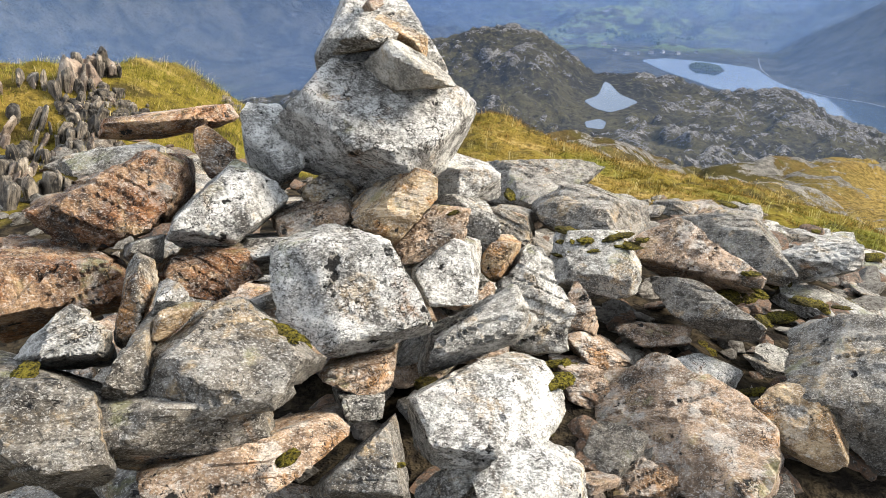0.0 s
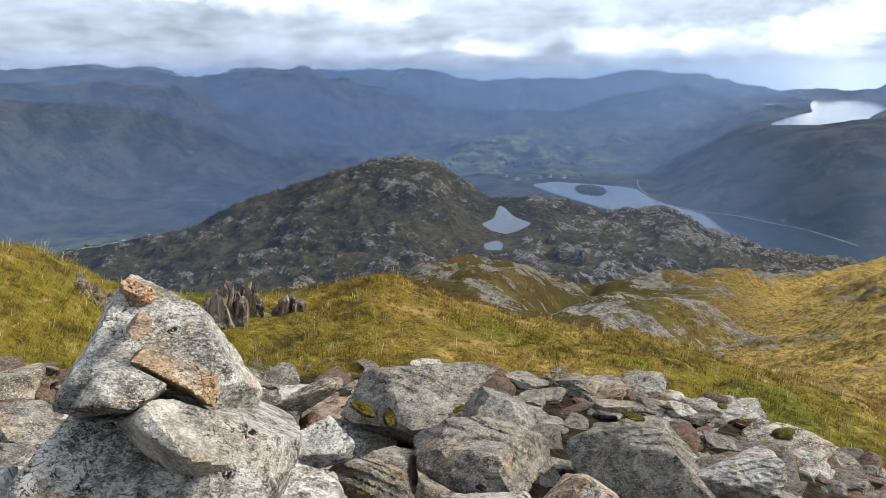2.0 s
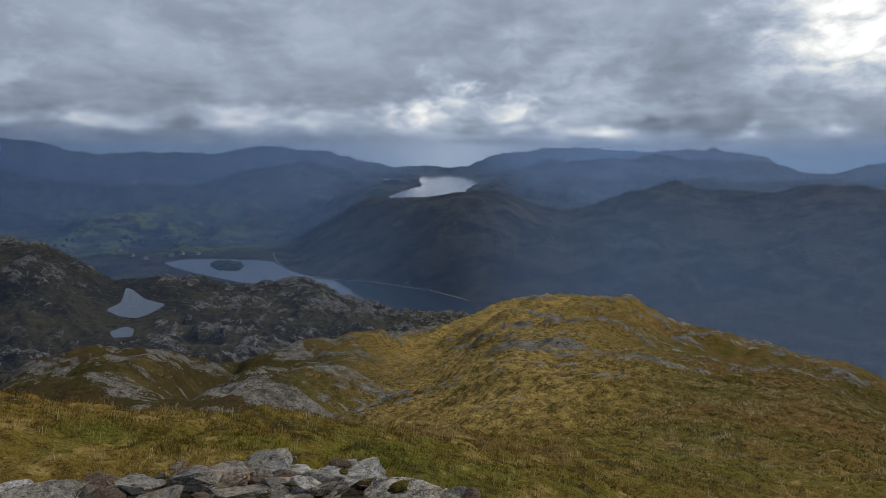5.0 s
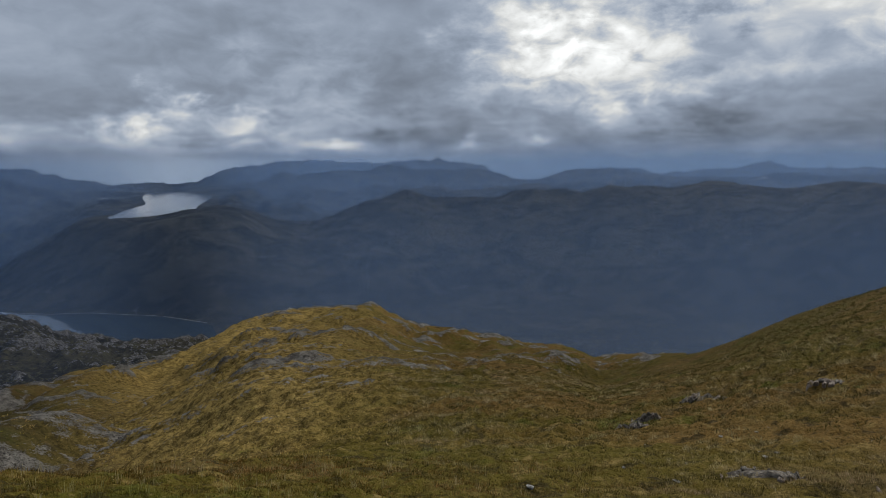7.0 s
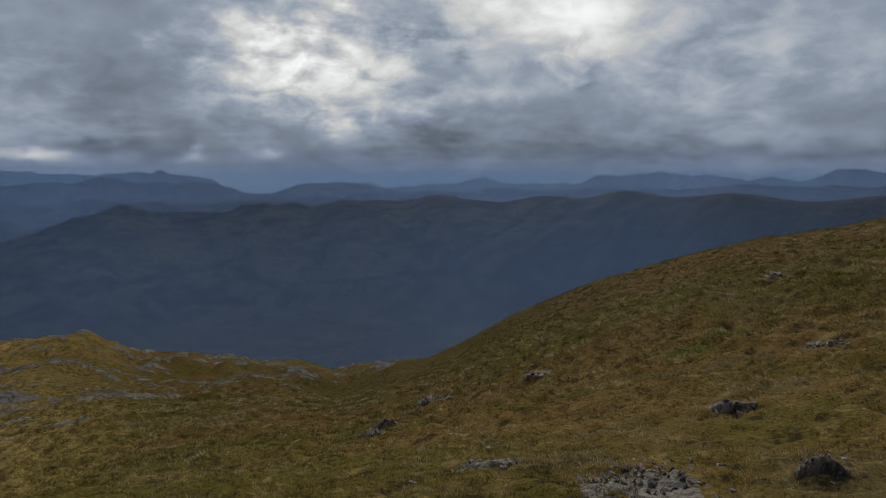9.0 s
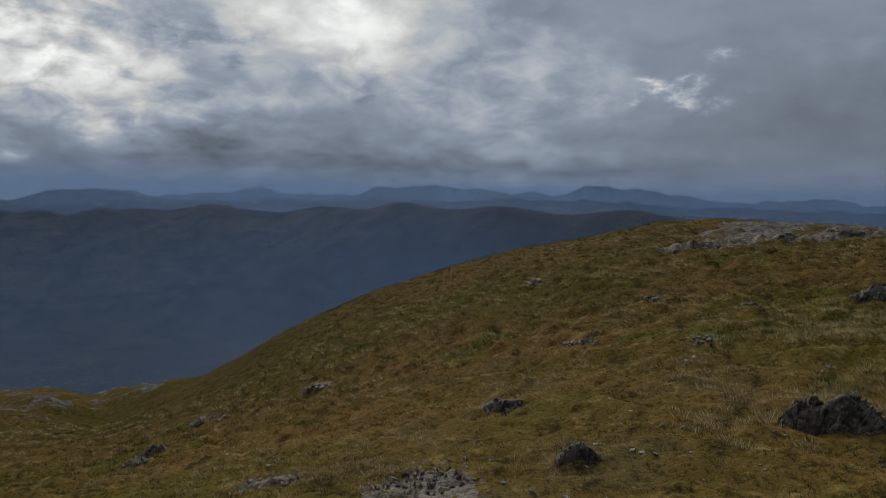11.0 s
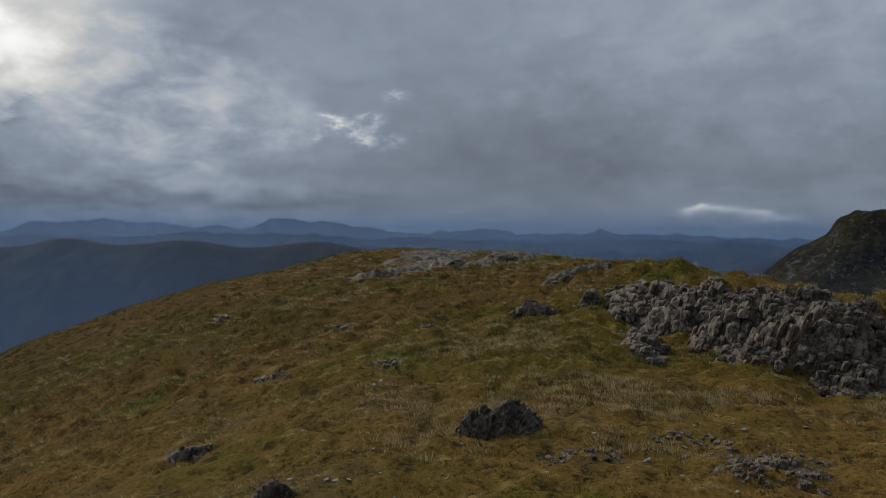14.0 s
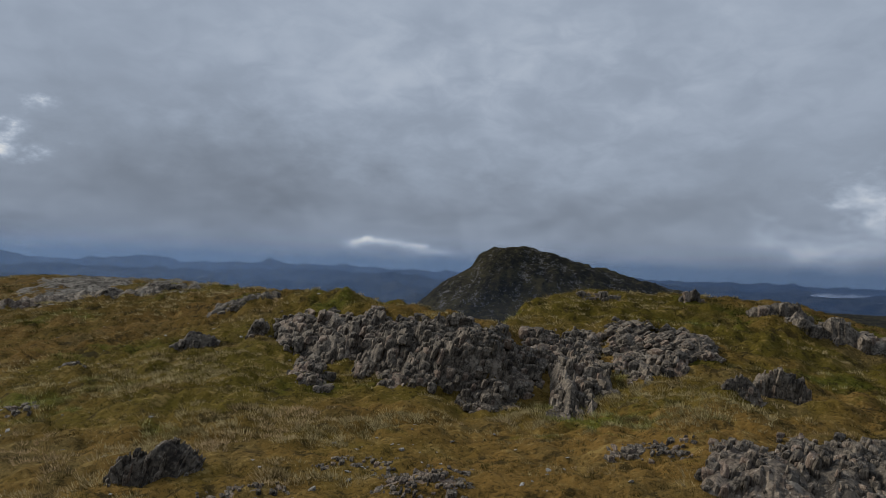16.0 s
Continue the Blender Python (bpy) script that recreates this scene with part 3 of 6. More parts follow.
    return z, rock, moor, grain, field, bare, shoulder * (1 - west) * np.clip((57 - bb) / 14, 0.05, 1)


def attribute(mesh, name, values):
    mesh.attributes.new(name, "FLOAT", "POINT").data.foreach_set("value", np.asarray(values, np.float32))


def grid_mesh(name, verts, faces, smooth=True):
    mesh = bpy.data.meshes.new(name)
    mesh.vertices.add(len(verts))
    mesh.vertices.foreach_set("co", np.asarray(verts, np.float32).ravel())
    width = faces.shape[1]
    mesh.loops.add(faces.size)
    mesh.loops.foreach_set("vertex_index", faces.astype(np.int32).ravel())
    mesh.polygons.add(len(faces))
    mesh.polygons.foreach_set("loop_start", np.arange(0, faces.size, width, dtype=np.int32))
    mesh.polygons.foreach_set("use_smooth", np.full(len(faces), smooth))
    mesh.update(calc_edges=True)
    return mesh


def build_ground():
    seen = np.arange(-42.0, 186.0, 0.24)
    rest = np.arange(186.0, 318.0, 4.0)
    bearings = np.radians(np.concatenate([seen, rest]))
    spans = ((0.3, 4.0, 30), (4.0, 60.0, 240), (60.0, 300.0, 115), (300.0, 1300.0, 147))
    radii = np.concatenate([[0.0], *(np.geomspace(a, b, k, endpoint=False) for a, b, k in spans), np.geomspace(1300.0, 4840.0, 94)])
    bg, rg = np.meshgrid(bearings, radii, indexing="ij")
    x, y = EYE.x + rg * np.sin(bg), EYE.y + rg * np.cos(bg)
    x, y = x.ravel(), y.ravel()
    got = [land(x[i:i + 60000], y[i:i + 60000]) for i in range(0, len(x), 60000)]
    z, rock, moor, grain, field, soil, gold = (np.concatenate(v) for v in zip(*got))
    nb, nr = len(bearings), len(radii)
    verts = np.stack([x, y, z], 1)
    centre = np.array([[EYE.x, EYE.y, 0.1]])
    i, j = np.meshgrid(np.arange(nb), np.arange(nr - 1), indexing="ij")
    i2 = (i + 1) % nb
    faces = np.stack([i * nr + j, i * nr + j + 1, i2 * nr + j + 1, i2 * nr + j], -1).reshape(-1, 4)
    mesh = grid_mesh("ground", np.concatenate([verts, centre]), faces)
    attribute(mesh, "rock", np.append(rock, 0))
    attribute(mesh, "moor", np.append(moor, 0))
    attribute(mesh, "field", np.append(field, 0))
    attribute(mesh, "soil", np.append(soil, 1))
    attribute(mesh, "gold", np.append(gold, 0))
    attribute(mesh, "grain", np.append(grain, 0.4))
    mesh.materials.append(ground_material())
    ob = new("ground", mesh)
    return tagged(ob, "summit turf, rocky lower hills and far mountains", "ground", kind="structure")


ground = build_ground()


def build_water(name, lake, label, water):
    level, shore = lake
    bm = bmesh.new()
    ring = [bm.verts.new((px, py, level)) for px, py in shore]
    bm.faces.new(ring)
    bm.normal_update()
    for f in bm.faces:
        if f.normal.z < 0:
            f.normal_flip()
    bmesh.ops.triangulate(bm, faces=bm.faces[:])
    mesh = bpy.data.meshes.new(name)
    bm.to_mesh(mesh)
    bm.free()
    mesh.materials.append(water)
    return tagged(new(name, mesh), label, "lake", kind="structure")


WATER = water_material()
build_water("loch", LOCH, "long dark loch between the hills with a wooded islet", WATER)
build_water("tarn", TARN, "small pale tarn beside the rocky knoll", WATER)
build_water("pool", POOL, "small pool below the tarn", WATER)
build_water("far_loch", FAR_LOCH, "distant loch shining white under the clouds", water_material("ruffled_water", 0.10))


build_water("east_loch", EAST_LOCH, "thin bright strip of far water in the blue distance", WATER)


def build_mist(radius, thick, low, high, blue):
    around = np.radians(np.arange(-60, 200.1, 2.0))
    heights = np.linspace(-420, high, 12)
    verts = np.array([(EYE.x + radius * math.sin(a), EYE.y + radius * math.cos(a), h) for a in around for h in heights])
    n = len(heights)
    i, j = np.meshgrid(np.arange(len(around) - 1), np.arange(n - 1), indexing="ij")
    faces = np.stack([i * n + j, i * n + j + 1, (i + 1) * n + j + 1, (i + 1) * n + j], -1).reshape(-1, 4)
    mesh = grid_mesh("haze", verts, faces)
    # sheet thinned over the far loch so that its water shows brighter
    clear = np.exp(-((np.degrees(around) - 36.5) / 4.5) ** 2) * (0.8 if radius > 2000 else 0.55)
    # sheet thickened round two bearings to pale the hills behind
    extra_haze = 0.25 * np.exp(-((np.degrees(around) + 14) / 20) ** 2) + (0.25 if radius > 1000 else 0.0) * np.exp(-((np.degrees(around) - 45) / 11) ** 2)
    attribute(mesh, "dense", np.repeat(1 - clear + extra_haze, n))
    mesh.materials.append(mist_material("haze_sheet", thick, low, high, blue))
    return tagged(new("haze", mesh), "blue see-through sheet standing in for distant haze", "haze", kind="structure")


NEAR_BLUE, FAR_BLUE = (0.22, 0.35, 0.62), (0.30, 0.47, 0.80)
# added blue sheets between the ranges, in place of hazy air
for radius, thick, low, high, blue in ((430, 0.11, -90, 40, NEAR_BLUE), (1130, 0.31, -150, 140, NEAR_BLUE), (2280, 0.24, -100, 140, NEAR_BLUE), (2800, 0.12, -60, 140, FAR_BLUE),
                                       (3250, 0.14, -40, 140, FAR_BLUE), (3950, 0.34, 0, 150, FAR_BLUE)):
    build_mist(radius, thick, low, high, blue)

# ---- stones ----
def stone_material(name, light, dark, speck=0.5, rust=0.2, stripe=0.0, lichen=0.3, rust_colour=(0.34, 0.17, 0.06)):
    mat, n = material(name)
    chance = n.add("ShaderNodeObjectInfo").outputs["Random"]
    local = n.add("ShaderNodeTexCoord").outputs["Object"]
    upward = n.add("ShaderNodeSeparateXYZ", n.add("ShaderNodeNewGeometry").outputs["Normal"]).outputs[2]
    shift = n.add("ShaderNodeCombineXYZ", n.math("MULTIPLY", chance, 37.0), n.math("MULTIPLY", chance, 91.0), n.math("MULTIPLY", chance, 53.0)).outputs[0]
    p = n.vec("ADD", local, shift)
    turned = n.add("ShaderNodeVectorRotate", p, None, (0.25, 1.0, 0.15), n.math("MULTIPLY", n.math("SUBTRACT", chance, 0.5), 2.6)).outputs[0]
    blotch = n.noise(p, 6.0, 7.0, 0.68, 0.5)
    mid = n.noise(n.vec("ADD", p, (5.0, 1.0, 3.0)), 24.0, 8.0, 0.70)
    grain = n.noise(n.vec("MULTIPLY", p, (1.0, 1.0, 1.6)), 85.0, 6.0, 0.70)
    grit = n.noise(n.vec("MULTIPLY", p, (1.0, 1.0, 1.5)), 230.0, 3.0, 0.65)
    bands = n.noise(n.vec("MULTIPLY", turned, (6.0, 6.0, 24.0)), 1.0, 8.0, 0.72, 1.0)
    tone = n.math("ADD", n.math("MULTIPLY", mid, 1.0 - stripe), n.math("MULTIPLY", bands, stripe))
    colour = n.mix(n.step(tone, 0.41, 0.58), rgb(*(0.8 * v for v in dark)), rgb(*(1.08 * v for v in light)))
    # rust and sandy stains with broken edges
    spread = 0.64 - 0.26 * rust
    stain = n.step(n.math("ADD", n.math("MULTIPLY", blotch, 0.75), n.math("MULTIPLY", bands, 0.25)), spread, spread + 0.08)
    rusty = n.mix(n.step(mid, 0.38, 0.62), rgb(*(0.30 * v for v in rust_colour)), rgb(*rust_colour))
    colour = n.mix(n.math("MULTIPLY", stain, 0.85), colour, rusty)
    sandy = n.noise(n.vec("ADD", p, (4.0, 9.0, 2.0)), 9.0, 8.0, 0.72, 0.5)
    colour = n.mix(n.math("MULTIPLY", n.step(sandy, 0.54, 0.64), 0.6), colour, rgb(0.36, 0.25, 0.13))
    soot = n.noise(n.vec("ADD", p, (14.0, 2.0, 6.0)), 11.0, 8.0, 0.74, 0.3)
    colour = n.mix(n.math("MULTIPLY", n.step(soot, 0.54, 0.62), 0.85), colour, rgb(0.040, 0.034, 0.029))
    # grey lichen, most on faces that look up
    pale = n.math("ADD", n.noise(n.vec("ADD", p, (11.0, 4.0, 8.0)), 13.0, 8.0, 0.72), n.math("MULTIPLY", upward, 0.05))
    colour = n.mix(n.math("MULTIPLY", n.step(pale, 0.55, 0.62), lichen), colour, rgb(0.50, 0.49, 0.45))
    # mineral speckle
    veil = n.noise(n.vec("ADD", p, (8.0, 1.0, 13.0)), 8.0, 7.0, 0.70, 0.4)
    colour = n.mix(n.math("MULTIPLY", n.step(veil, 0.51, 0.61), 0.55), colour, rgb(*(0.42 * v for v in dark)))
    dotted = n.step(veil, 0.36, 0.58)
    colour = n.mix(n.math("MULTIPLY", n.math("MULTIPLY", n.step(grain, 0.535, 0.61), dotted), speck * 0.75), colour, rgb(0.040, 0.037, 0.033))
    colour = n.mix(n.math("MULTIPLY", n.step(grain, 0.455, 0.40), speck * 0.6), colour, rgb(0.68, 0.66, 0.62))
    colour = n.mix(n.math("MULTIPLY", n.step(grit, 0.56, 0.64), 0.35 + 0.45 * speck), colour, rgb(0.03, 0.028, 0.026))
    colour = n.mix(n.math("MULTIPLY", n.step(grit, 0.44, 0.37), 0.25 + 0.4 * speck), colour, rgb(0.66, 0.63, 0.57))
    spots = n.noise(n.vec("ADD", p, (2.0, 14.0, 8.0)), 19.0, 4.0, 0.60)
    colour = n.mix(n.step(spots, 0.665, 0.69), colour, rgb(0.012, 0.011, 0.010))
    green = n.math("ADD", n.noise(n.vec("ADD", p, (21.0, 4.0, 1.0)), 8.0, 6.0, 0.68), n.math("MULTIPLY", upward, 0.07))
    colour = n.mix(n.math("MULTIPLY", n.step(green, 0.64, 0.74), 0.5), colour, rgb(0.17, 0.17, 0.065))
    bent = n.vec("ADD", turned, n.vec("SCALE", n.add("ShaderNodeTexNoise", Vector=p, Scale=9.0, Detail=5.0).outputs[1]))
    bent.node.inputs[3].default_value = 0.10
    cells = n.add("ShaderNodeTexVoronoi", Vector=n.vec("MULTIPLY", bent, (1.0, 1.0, 2.1)), Scale=7.0, feature="DISTANCE_TO_EDGE").outputs[0]
    crack = n.math("MULTIPLY", n.step(cells, 0.035, 0.008), n.step(blotch, 0.46, 0.56))
    colour = n.mix(n.math("MULTIPLY", crack, 0.9), colour, rgb(0.020, 0.017, 0.014))
    tint = n.math("ADD", 0.80, n.math("MULTIPLY", chance, 0.36))
    colour = n.mix(1.0, colour, n.add("ShaderNodeCombineXYZ", tint, tint, tint).outputs[0], "MULTIPLY")
    rise = n.math("ADD", n.math("MULTIPLY", n.mix(stripe, mid, bands), 1.0), n.math("ADD", n.math("MULTIPLY", grain, 0.40), n.math("MULTIPLY", grit, 0.12)))
    first = bump(n, rise, 0.9, 0.030)
    pits = n.step(spots, 0.64, 0.69)
    second = bump(n, n.math("SUBTRACT", 1.0, n.math("MAXIMUM", pits, crack)), 0.9, 0.016, first)
    finish(n, colour, 0.88, second, spec=0.2)
    return mat


STONE = {
    "W": stone_material("white_gneiss", (0.56, 0.54, 0.50), (0.29, 0.275, 0.25), 0.9, 0.30, 0.1, 0.40),
    "G": stone_material("grey_gneiss", (0.32, 0.30, 0.265), (0.13, 0.122, 0.108), 0.7, 0.22, 0.25, 0.30),
    "F": stone_material("grey_flagstone", (0.195, 0.172, 0.142), (0.082, 0.071, 0.058), 0.35, 0.22, 0.30, 0.18),
    "L": stone_material("pale_flagstone", (0.42, 0.38, 0.32), (0.28, 0.26, 0.22), 0.30, 0.10, 0.15, 0.4),
    "S": stone_material("streaked_gneiss", (0.38, 0.36, 0.325), (0.12, 0.114, 0.103), 0.45, 0.30, 0.6, 0.30),
    "P": stone_material("pinkish_brown_stone", (0.35, 0.245, 0.165), (0.16, 0.105, 0.068), 0.35, 0.40, 0.4, 0.40),
    "B": stone_material("rusty_sandy_stone", (0.44, 0.32, 0.19), (0.26, 0.17, 0.09), 0.35, 0.55, 0.3, 0.3, (0.42, 0.20, 0.06)),
    "R": stone_material("red_brown_stone", (0.36, 0.225, 0.125), (0.09, 0.045, 0.028), 0.30, 0.60, 0.65, 0.25, (0.30, 0.125, 0.045)),
    "D": stone_material("dark_banded_stone", (0.23, 0.19, 0.14), (0.05, 0.042, 0.034), 0.4, 0.3, 0.75, 0.30),
}


def crag_material():
    """Bedded grey-brown schist with pale lichen."""
    mat, n = material("bedded_crag")
    p = n.add("ShaderNodeNewGeometry").outputs["Position"]
    own = n.add("ShaderNodeTexCoord").outputs["Object"]
    chance = n.add("ShaderNodeObjectInfo").outputs["Random"]
    beds = n.noise(n.vec("ADD", n.vec("MULTIPLY", own, (9.0, 1.2, 1.6)), n.add("ShaderNodeCombineXYZ", n.math("MULTIPLY", chance, 50.0), chance, chance).outputs[0]), 1.0, 7.0, 0.68, 0.3)
    mid = n.noise(p, 3.2, 8.0, 0.70)
    fine = n.noise(p, 17.0, 5.0, 0.68)
    colour = n.mix(n.step(n.math("ADD", n.math("MULTIPLY", beds, 0.6), n.math("MULTIPLY", fine, 0.4)), 0.40, 0.60), rgb(0.034, 0.027, 0.021), rgb(0.190, 0.158, 0.120))
    colour = n.mix(n.math("MULTIPLY", n.step(chance, 0.74, 0.95), 0.45), colour, rgb(0.135, 0.085, 0.060))
    colour = n.mix(n.math("MULTIPLY", n.step(mid, 0.54, 0.65), 0.45), colour, rgb(0.26, 0.228, 0.185))
    colour = n.mix(n.math("MULTIPLY", n.step(fine, 0.60, 0.68), 0.55), colour, rgb(0.42, 0.385, 0.33))
    colour = n.mix(n.math("MULTIPLY", n.step(mid, 0.46, 0.36), 0.7), colour, rgb(0.020, 0.018, 0.016))
    colour = n.mix(n.math("MULTIPLY", n.step(fine, 0.44, 0.36), 0.7), colour, rgb(0.022, 0.020, 0.017))
    tone = n.math("ADD", 0.50, n.math("MULTIPLY", chance, 0.85))
    colour = n.mix(1.0, colour, n.add("ShaderNodeCombineXYZ", tone, tone, tone).outputs[0], "MULTIPLY")
    rise = n.math("ADD", n.math("MULTIPLY", beds, 0.5), n.math("ADD", n.math("MULTIPLY", mid, 0.6), n.math("MULTIPLY", fine, 0.3)))
    finish(n, colour, 0.85, bump(n, rise, 1.0, 0.045), spec=0.2)
    return mat


CRAG = crag_material()


def lattice(x, y, z, seed):
    a = smooth_noise(x + 0.37 * z, y + 0.71 * z, seed)
    b = smooth_noise(y - 0.43 * x + 7.0, z + 0.29 * x, seed + 1)
    c = smooth_noise(z + 0.53 * y, x - 0.31 * y + 3.0, seed + 2)
    return (a + b + c) / 1.9


BALLS = {}


def ball(level):
    if level not in BALLS:
        bm = bmesh.new()
        bmesh.ops.create_icosphere(bm, subdivisions=level, radius=1.0)
        BALLS[level] = (np.array([v.co[:] for v in bm.verts]), np.array([[v.index for v in f.verts] for f in bm.faces]))
        bm.free()
    return BALLS[level]


def hewn(name, planes, size, seed, level=4, edge=16.0, rough=0.035, beds=0.0):
    """A broken stone: the space that the planes (normal, distance) leave, its edges worn and its faces uneven."""
    dirs, faces = ball(level)
    dirs = dirs * np.asarray(size)
    dirs = dirs / np.linalg.norm(dirs, axis=1)[:, None]
    total = np.zeros(len(dirs))
    for normal, distance in planes:
        total = total + np.maximum(dirs @ np.asarray(normal) / max(distance, 0.004), 0) ** edge
    verts = dirs * (total ** (-1.0 / edge))[:, None]
    scale = float(np.mean(size))
    q = verts / scale
    bumpy = 0.12 * lattice(*(q * 1.6 + seed).T, seed) + 0.26 * lattice(*(q * 3.7 - seed).T, seed + 5) + 0.20 * lattice(*(q * 8.5).T, seed + 9) + 0.20 * lattice(*(q * 19.0).T, seed + 14)
    coarse = lattice(*(q * 2.3 + 3.1 * seed).T, seed + 21) * 2.6
    bumpy = bumpy + 0.8 * (np.round(coarse) - coarse * 0.6) / 2.6
    if beds:
        tip = 1.3 * (hashed(np.array([seed]), np.array([4]), 8)[0] - 0.5)
        rank = q @ np.array([math.sin(tip), 0.12, math.cos(tip)]) * 5.0 + 0.45 * lattice(*(q * 1.3 + seed).T, seed + 31)
        layer = np.floor(rank)
        bumpy = bumpy + beds * (2.4 * (hashed(layer, layer * 0 + 3, seed) - 0.5) - 1.3 * (rank - layer < 0.14))
    verts = verts + dirs * (bumpy * rough * scale)[:, None]
    mesh = grid_mesh(name, verts, faces)
    mesh.set_sharp_from_angle(angle=radians(26))
    return mesh


def stone(kind, label, place, turn, cuts, thick, lift, name="cairn_stone"):
    """A stone split along the cuts ('angle:distance' round its face), thick from front to back; lift tips its main face upward."""
    index = len(bpy.data.meshes)
    dice = random.Random(index * 7 + 3)
    planes, reach = [], 0.0
    for cut in cuts.split():
        angle, distance = (float(v) for v in cut.split(":"))
        distance *= 0.985
        reach = max(reach, distance)
        for side in (dice.choice((-1, 1)),):
            lean = radians(dice.uniform(2, 17))
            normal = (math.cos(radians(angle)) * math.cos(lean), side * math.sin(lean), math.sin(radians(angle)) * math.cos(lean))
            planes.append((normal, distance * math.cos(lean)))
    half = thick / 2
    a = radians(lift)
    planes.append(((0.05, -math.cos(a), math.sin(a)), half * 0.62))
    for angle, least in ((lift - (98 if lift >= 40 else 78), 1.10 if lift >= 40 else 0.85), (lift + 40, 0.96)):
        b = radians(angle)
        side = dice.uniform(-0.35, 0.35)
        planes.append(((side, -math.cos(b) * 0.95, math.sin(b) * 0.95), max(half * dice.uniform(0.80, 0.92), reach * least)))
    planes.append(((dice.uniform(-0.2, 0.2), 1.0, dice.uniform(-0.2, 0.2)), half))
    for _ in range(3):
        normal = Vector((dice.gauss(0, 0.8), -abs(dice.gauss(0, 1)), dice.gauss(0.2, 0.8))).normalized()
        support = max(0.02, min(d / max(0.15, normal.dot(Vector(m))) for m, d in planes if normal.dot(Vector(m)) > 0.1))
        planes.append((tuple(normal), support * dice.uniform(0.91, 0.99)))
    mesh = hewn(name, planes, (reach, half, reach), index % 97, 5 if reach > 0.05 else 4, 90.0, 0.055, {"R": 0.9, "S": 0.8, "P": 0.6, "F": 0.5, "D": 0.9, "B": 0.4}.get(kind, 0.15))
    mesh.materials.append(STONE[kind])
    ob = new(name, mesh)
    ob.matrix_world = pose(*place, *turn)
    return tagged(ob, label, "stone", "stones of the cairn")


stone("W", "large white speckled gneiss boulder crowning the cairn", (-0.374, 1.040, 0.981), (-29, 7, 14), "-129:0.160 -109:0.134 -102:0.137 -52:0.164 -40:0.169 -19:0.197 63:0.170 87:0.135 141:0.175", 0.44, 25)
stone("W", "pale pointed gneiss stone set on the cairn boulder", (-0.373, 1.194, 1.142), (-19, 6, 13), "-101:0.106 -100:0.105 -54:0.165 22:0.120 44:0.095 56:0.093 150:0.127 160:0.127 170:0.138", 0.30, 38)
stone("G", "grey triangular stone resting against the cairn top", (-0.385, 0.983, 1.181), (-21, 7, 16), "-102:0.038 -78:0.023 -51:0.041 61:0.035 92:0.034 145:0.039", 0.16, 30)
stone("L", "pale flat stone wedged on the cairn boulder", (-0.300, 0.963, 1.126), (-25, 6, 12), "-145:0.054 -133:0.051 -83:0.044 -0:0.083 51:0.044 66:0.035 98:0.045 124:0.060", 0.20, 50)
stone("B", "rust-brown flake of stone on the cairn top", (-0.319, 1.045, 1.174), (-21, 6, 12), "-124:0.021 -122:0.020 -108:0.026 16:0.053 60:0.024 65:0.023 137:0.066", 0.14, 35)
stone("R", "dark red-brown stone at the tip of the cairn", (-0.409, 1.189, 1.260), (-14, 7, 15), "-157:0.021 -130:0.018 -70:0.024 -16:0.028 58:0.021 132:0.028", 0.12, 10)
stone("P", "small brown chip of stone under the cairn tip", (-0.379, 1.085, 1.243), (-17, 7, 15), "-141:0.019 -54:0.012 -11:0.012 91:0.017 145:0.011", 0.10, 20)
stone("W", "grey speckled stone beside the cairn boulder", (-0.632, 1.053, 0.940), (-29, 10, 23), "-171:0.047 -164:0.046 -134:0.063 -70:0.102 6:0.055 25:0.066 95:0.082 152:0.065", 0.32, 20)
stone("R", "long dark brown slab bridging the cairn's back", (-0.940, 1.473, 0.895), (-21, 4, 26), "-180:0.221 -88:0.028 -70:0.036 -17:0.187 96:0.026", 0.20, 20)
stone("P", "orange-brown upright stone in the cairn", (-0.726, 0.979, 0.944), (-15, 7, 17), "-174:0.029 -148:0.038 -61:0.047 6:0.043 50:0.033 130:0.059", 0.13, 15)
stone("R", "big rust-red slab leaning on the cairn", (-0.886, 0.851, 0.874), (-18, 10, 24), "-135:0.142 -131:0.138 -73:0.076 -67:0.076 -31:0.101 -2:0.150 100:0.101 112:0.076 121:0.073", 0.32, 30)
stone("G", "grey speckled stone behind the rust-red slab", (-1.008, 1.076, 0.894), (-15, 10, 24), "-166:0.096 -77:0.022 -77:0.022 -9:0.110 95:0.028 108:0.032", 0.22, 30)
stone("W", "white stone with a mossy hole in the cairn", (-0.666, 0.824, 0.865), (-20, 7, 16), "-150:0.119 -95:0.078 -72:0.067 -46:0.067 38:0.125 64:0.102 99:0.083 135:0.059 159:0.086", 0.22, 25)
stone("D", "brown banded slab under the cairn boulder", (-0.472, 0.995, 0.870), (-18, 3, 9), "-154:0.090 -92:0.029 -58:0.059 67:0.041 84:0.025 105:0.039", 0.28, 0)
stone("P", "smooth pinkish stone in the cairn wall", (-0.500, 0.898, 0.826), (-21, 4, 10), "-169:0.092 -98:0.041 -78:0.033 -40:0.054 31:0.079 93:0.036 111:0.034", 0.22, 25)
stone("B", "sandy-brown wedge-shaped stone in the cairn wall", (-0.315, 0.834, 0.871), (-20, 2, 5), "-129:0.083 -115:0.080 -41:0.038 -8:0.064 67:0.089 130:0.044", 0.18, 15)
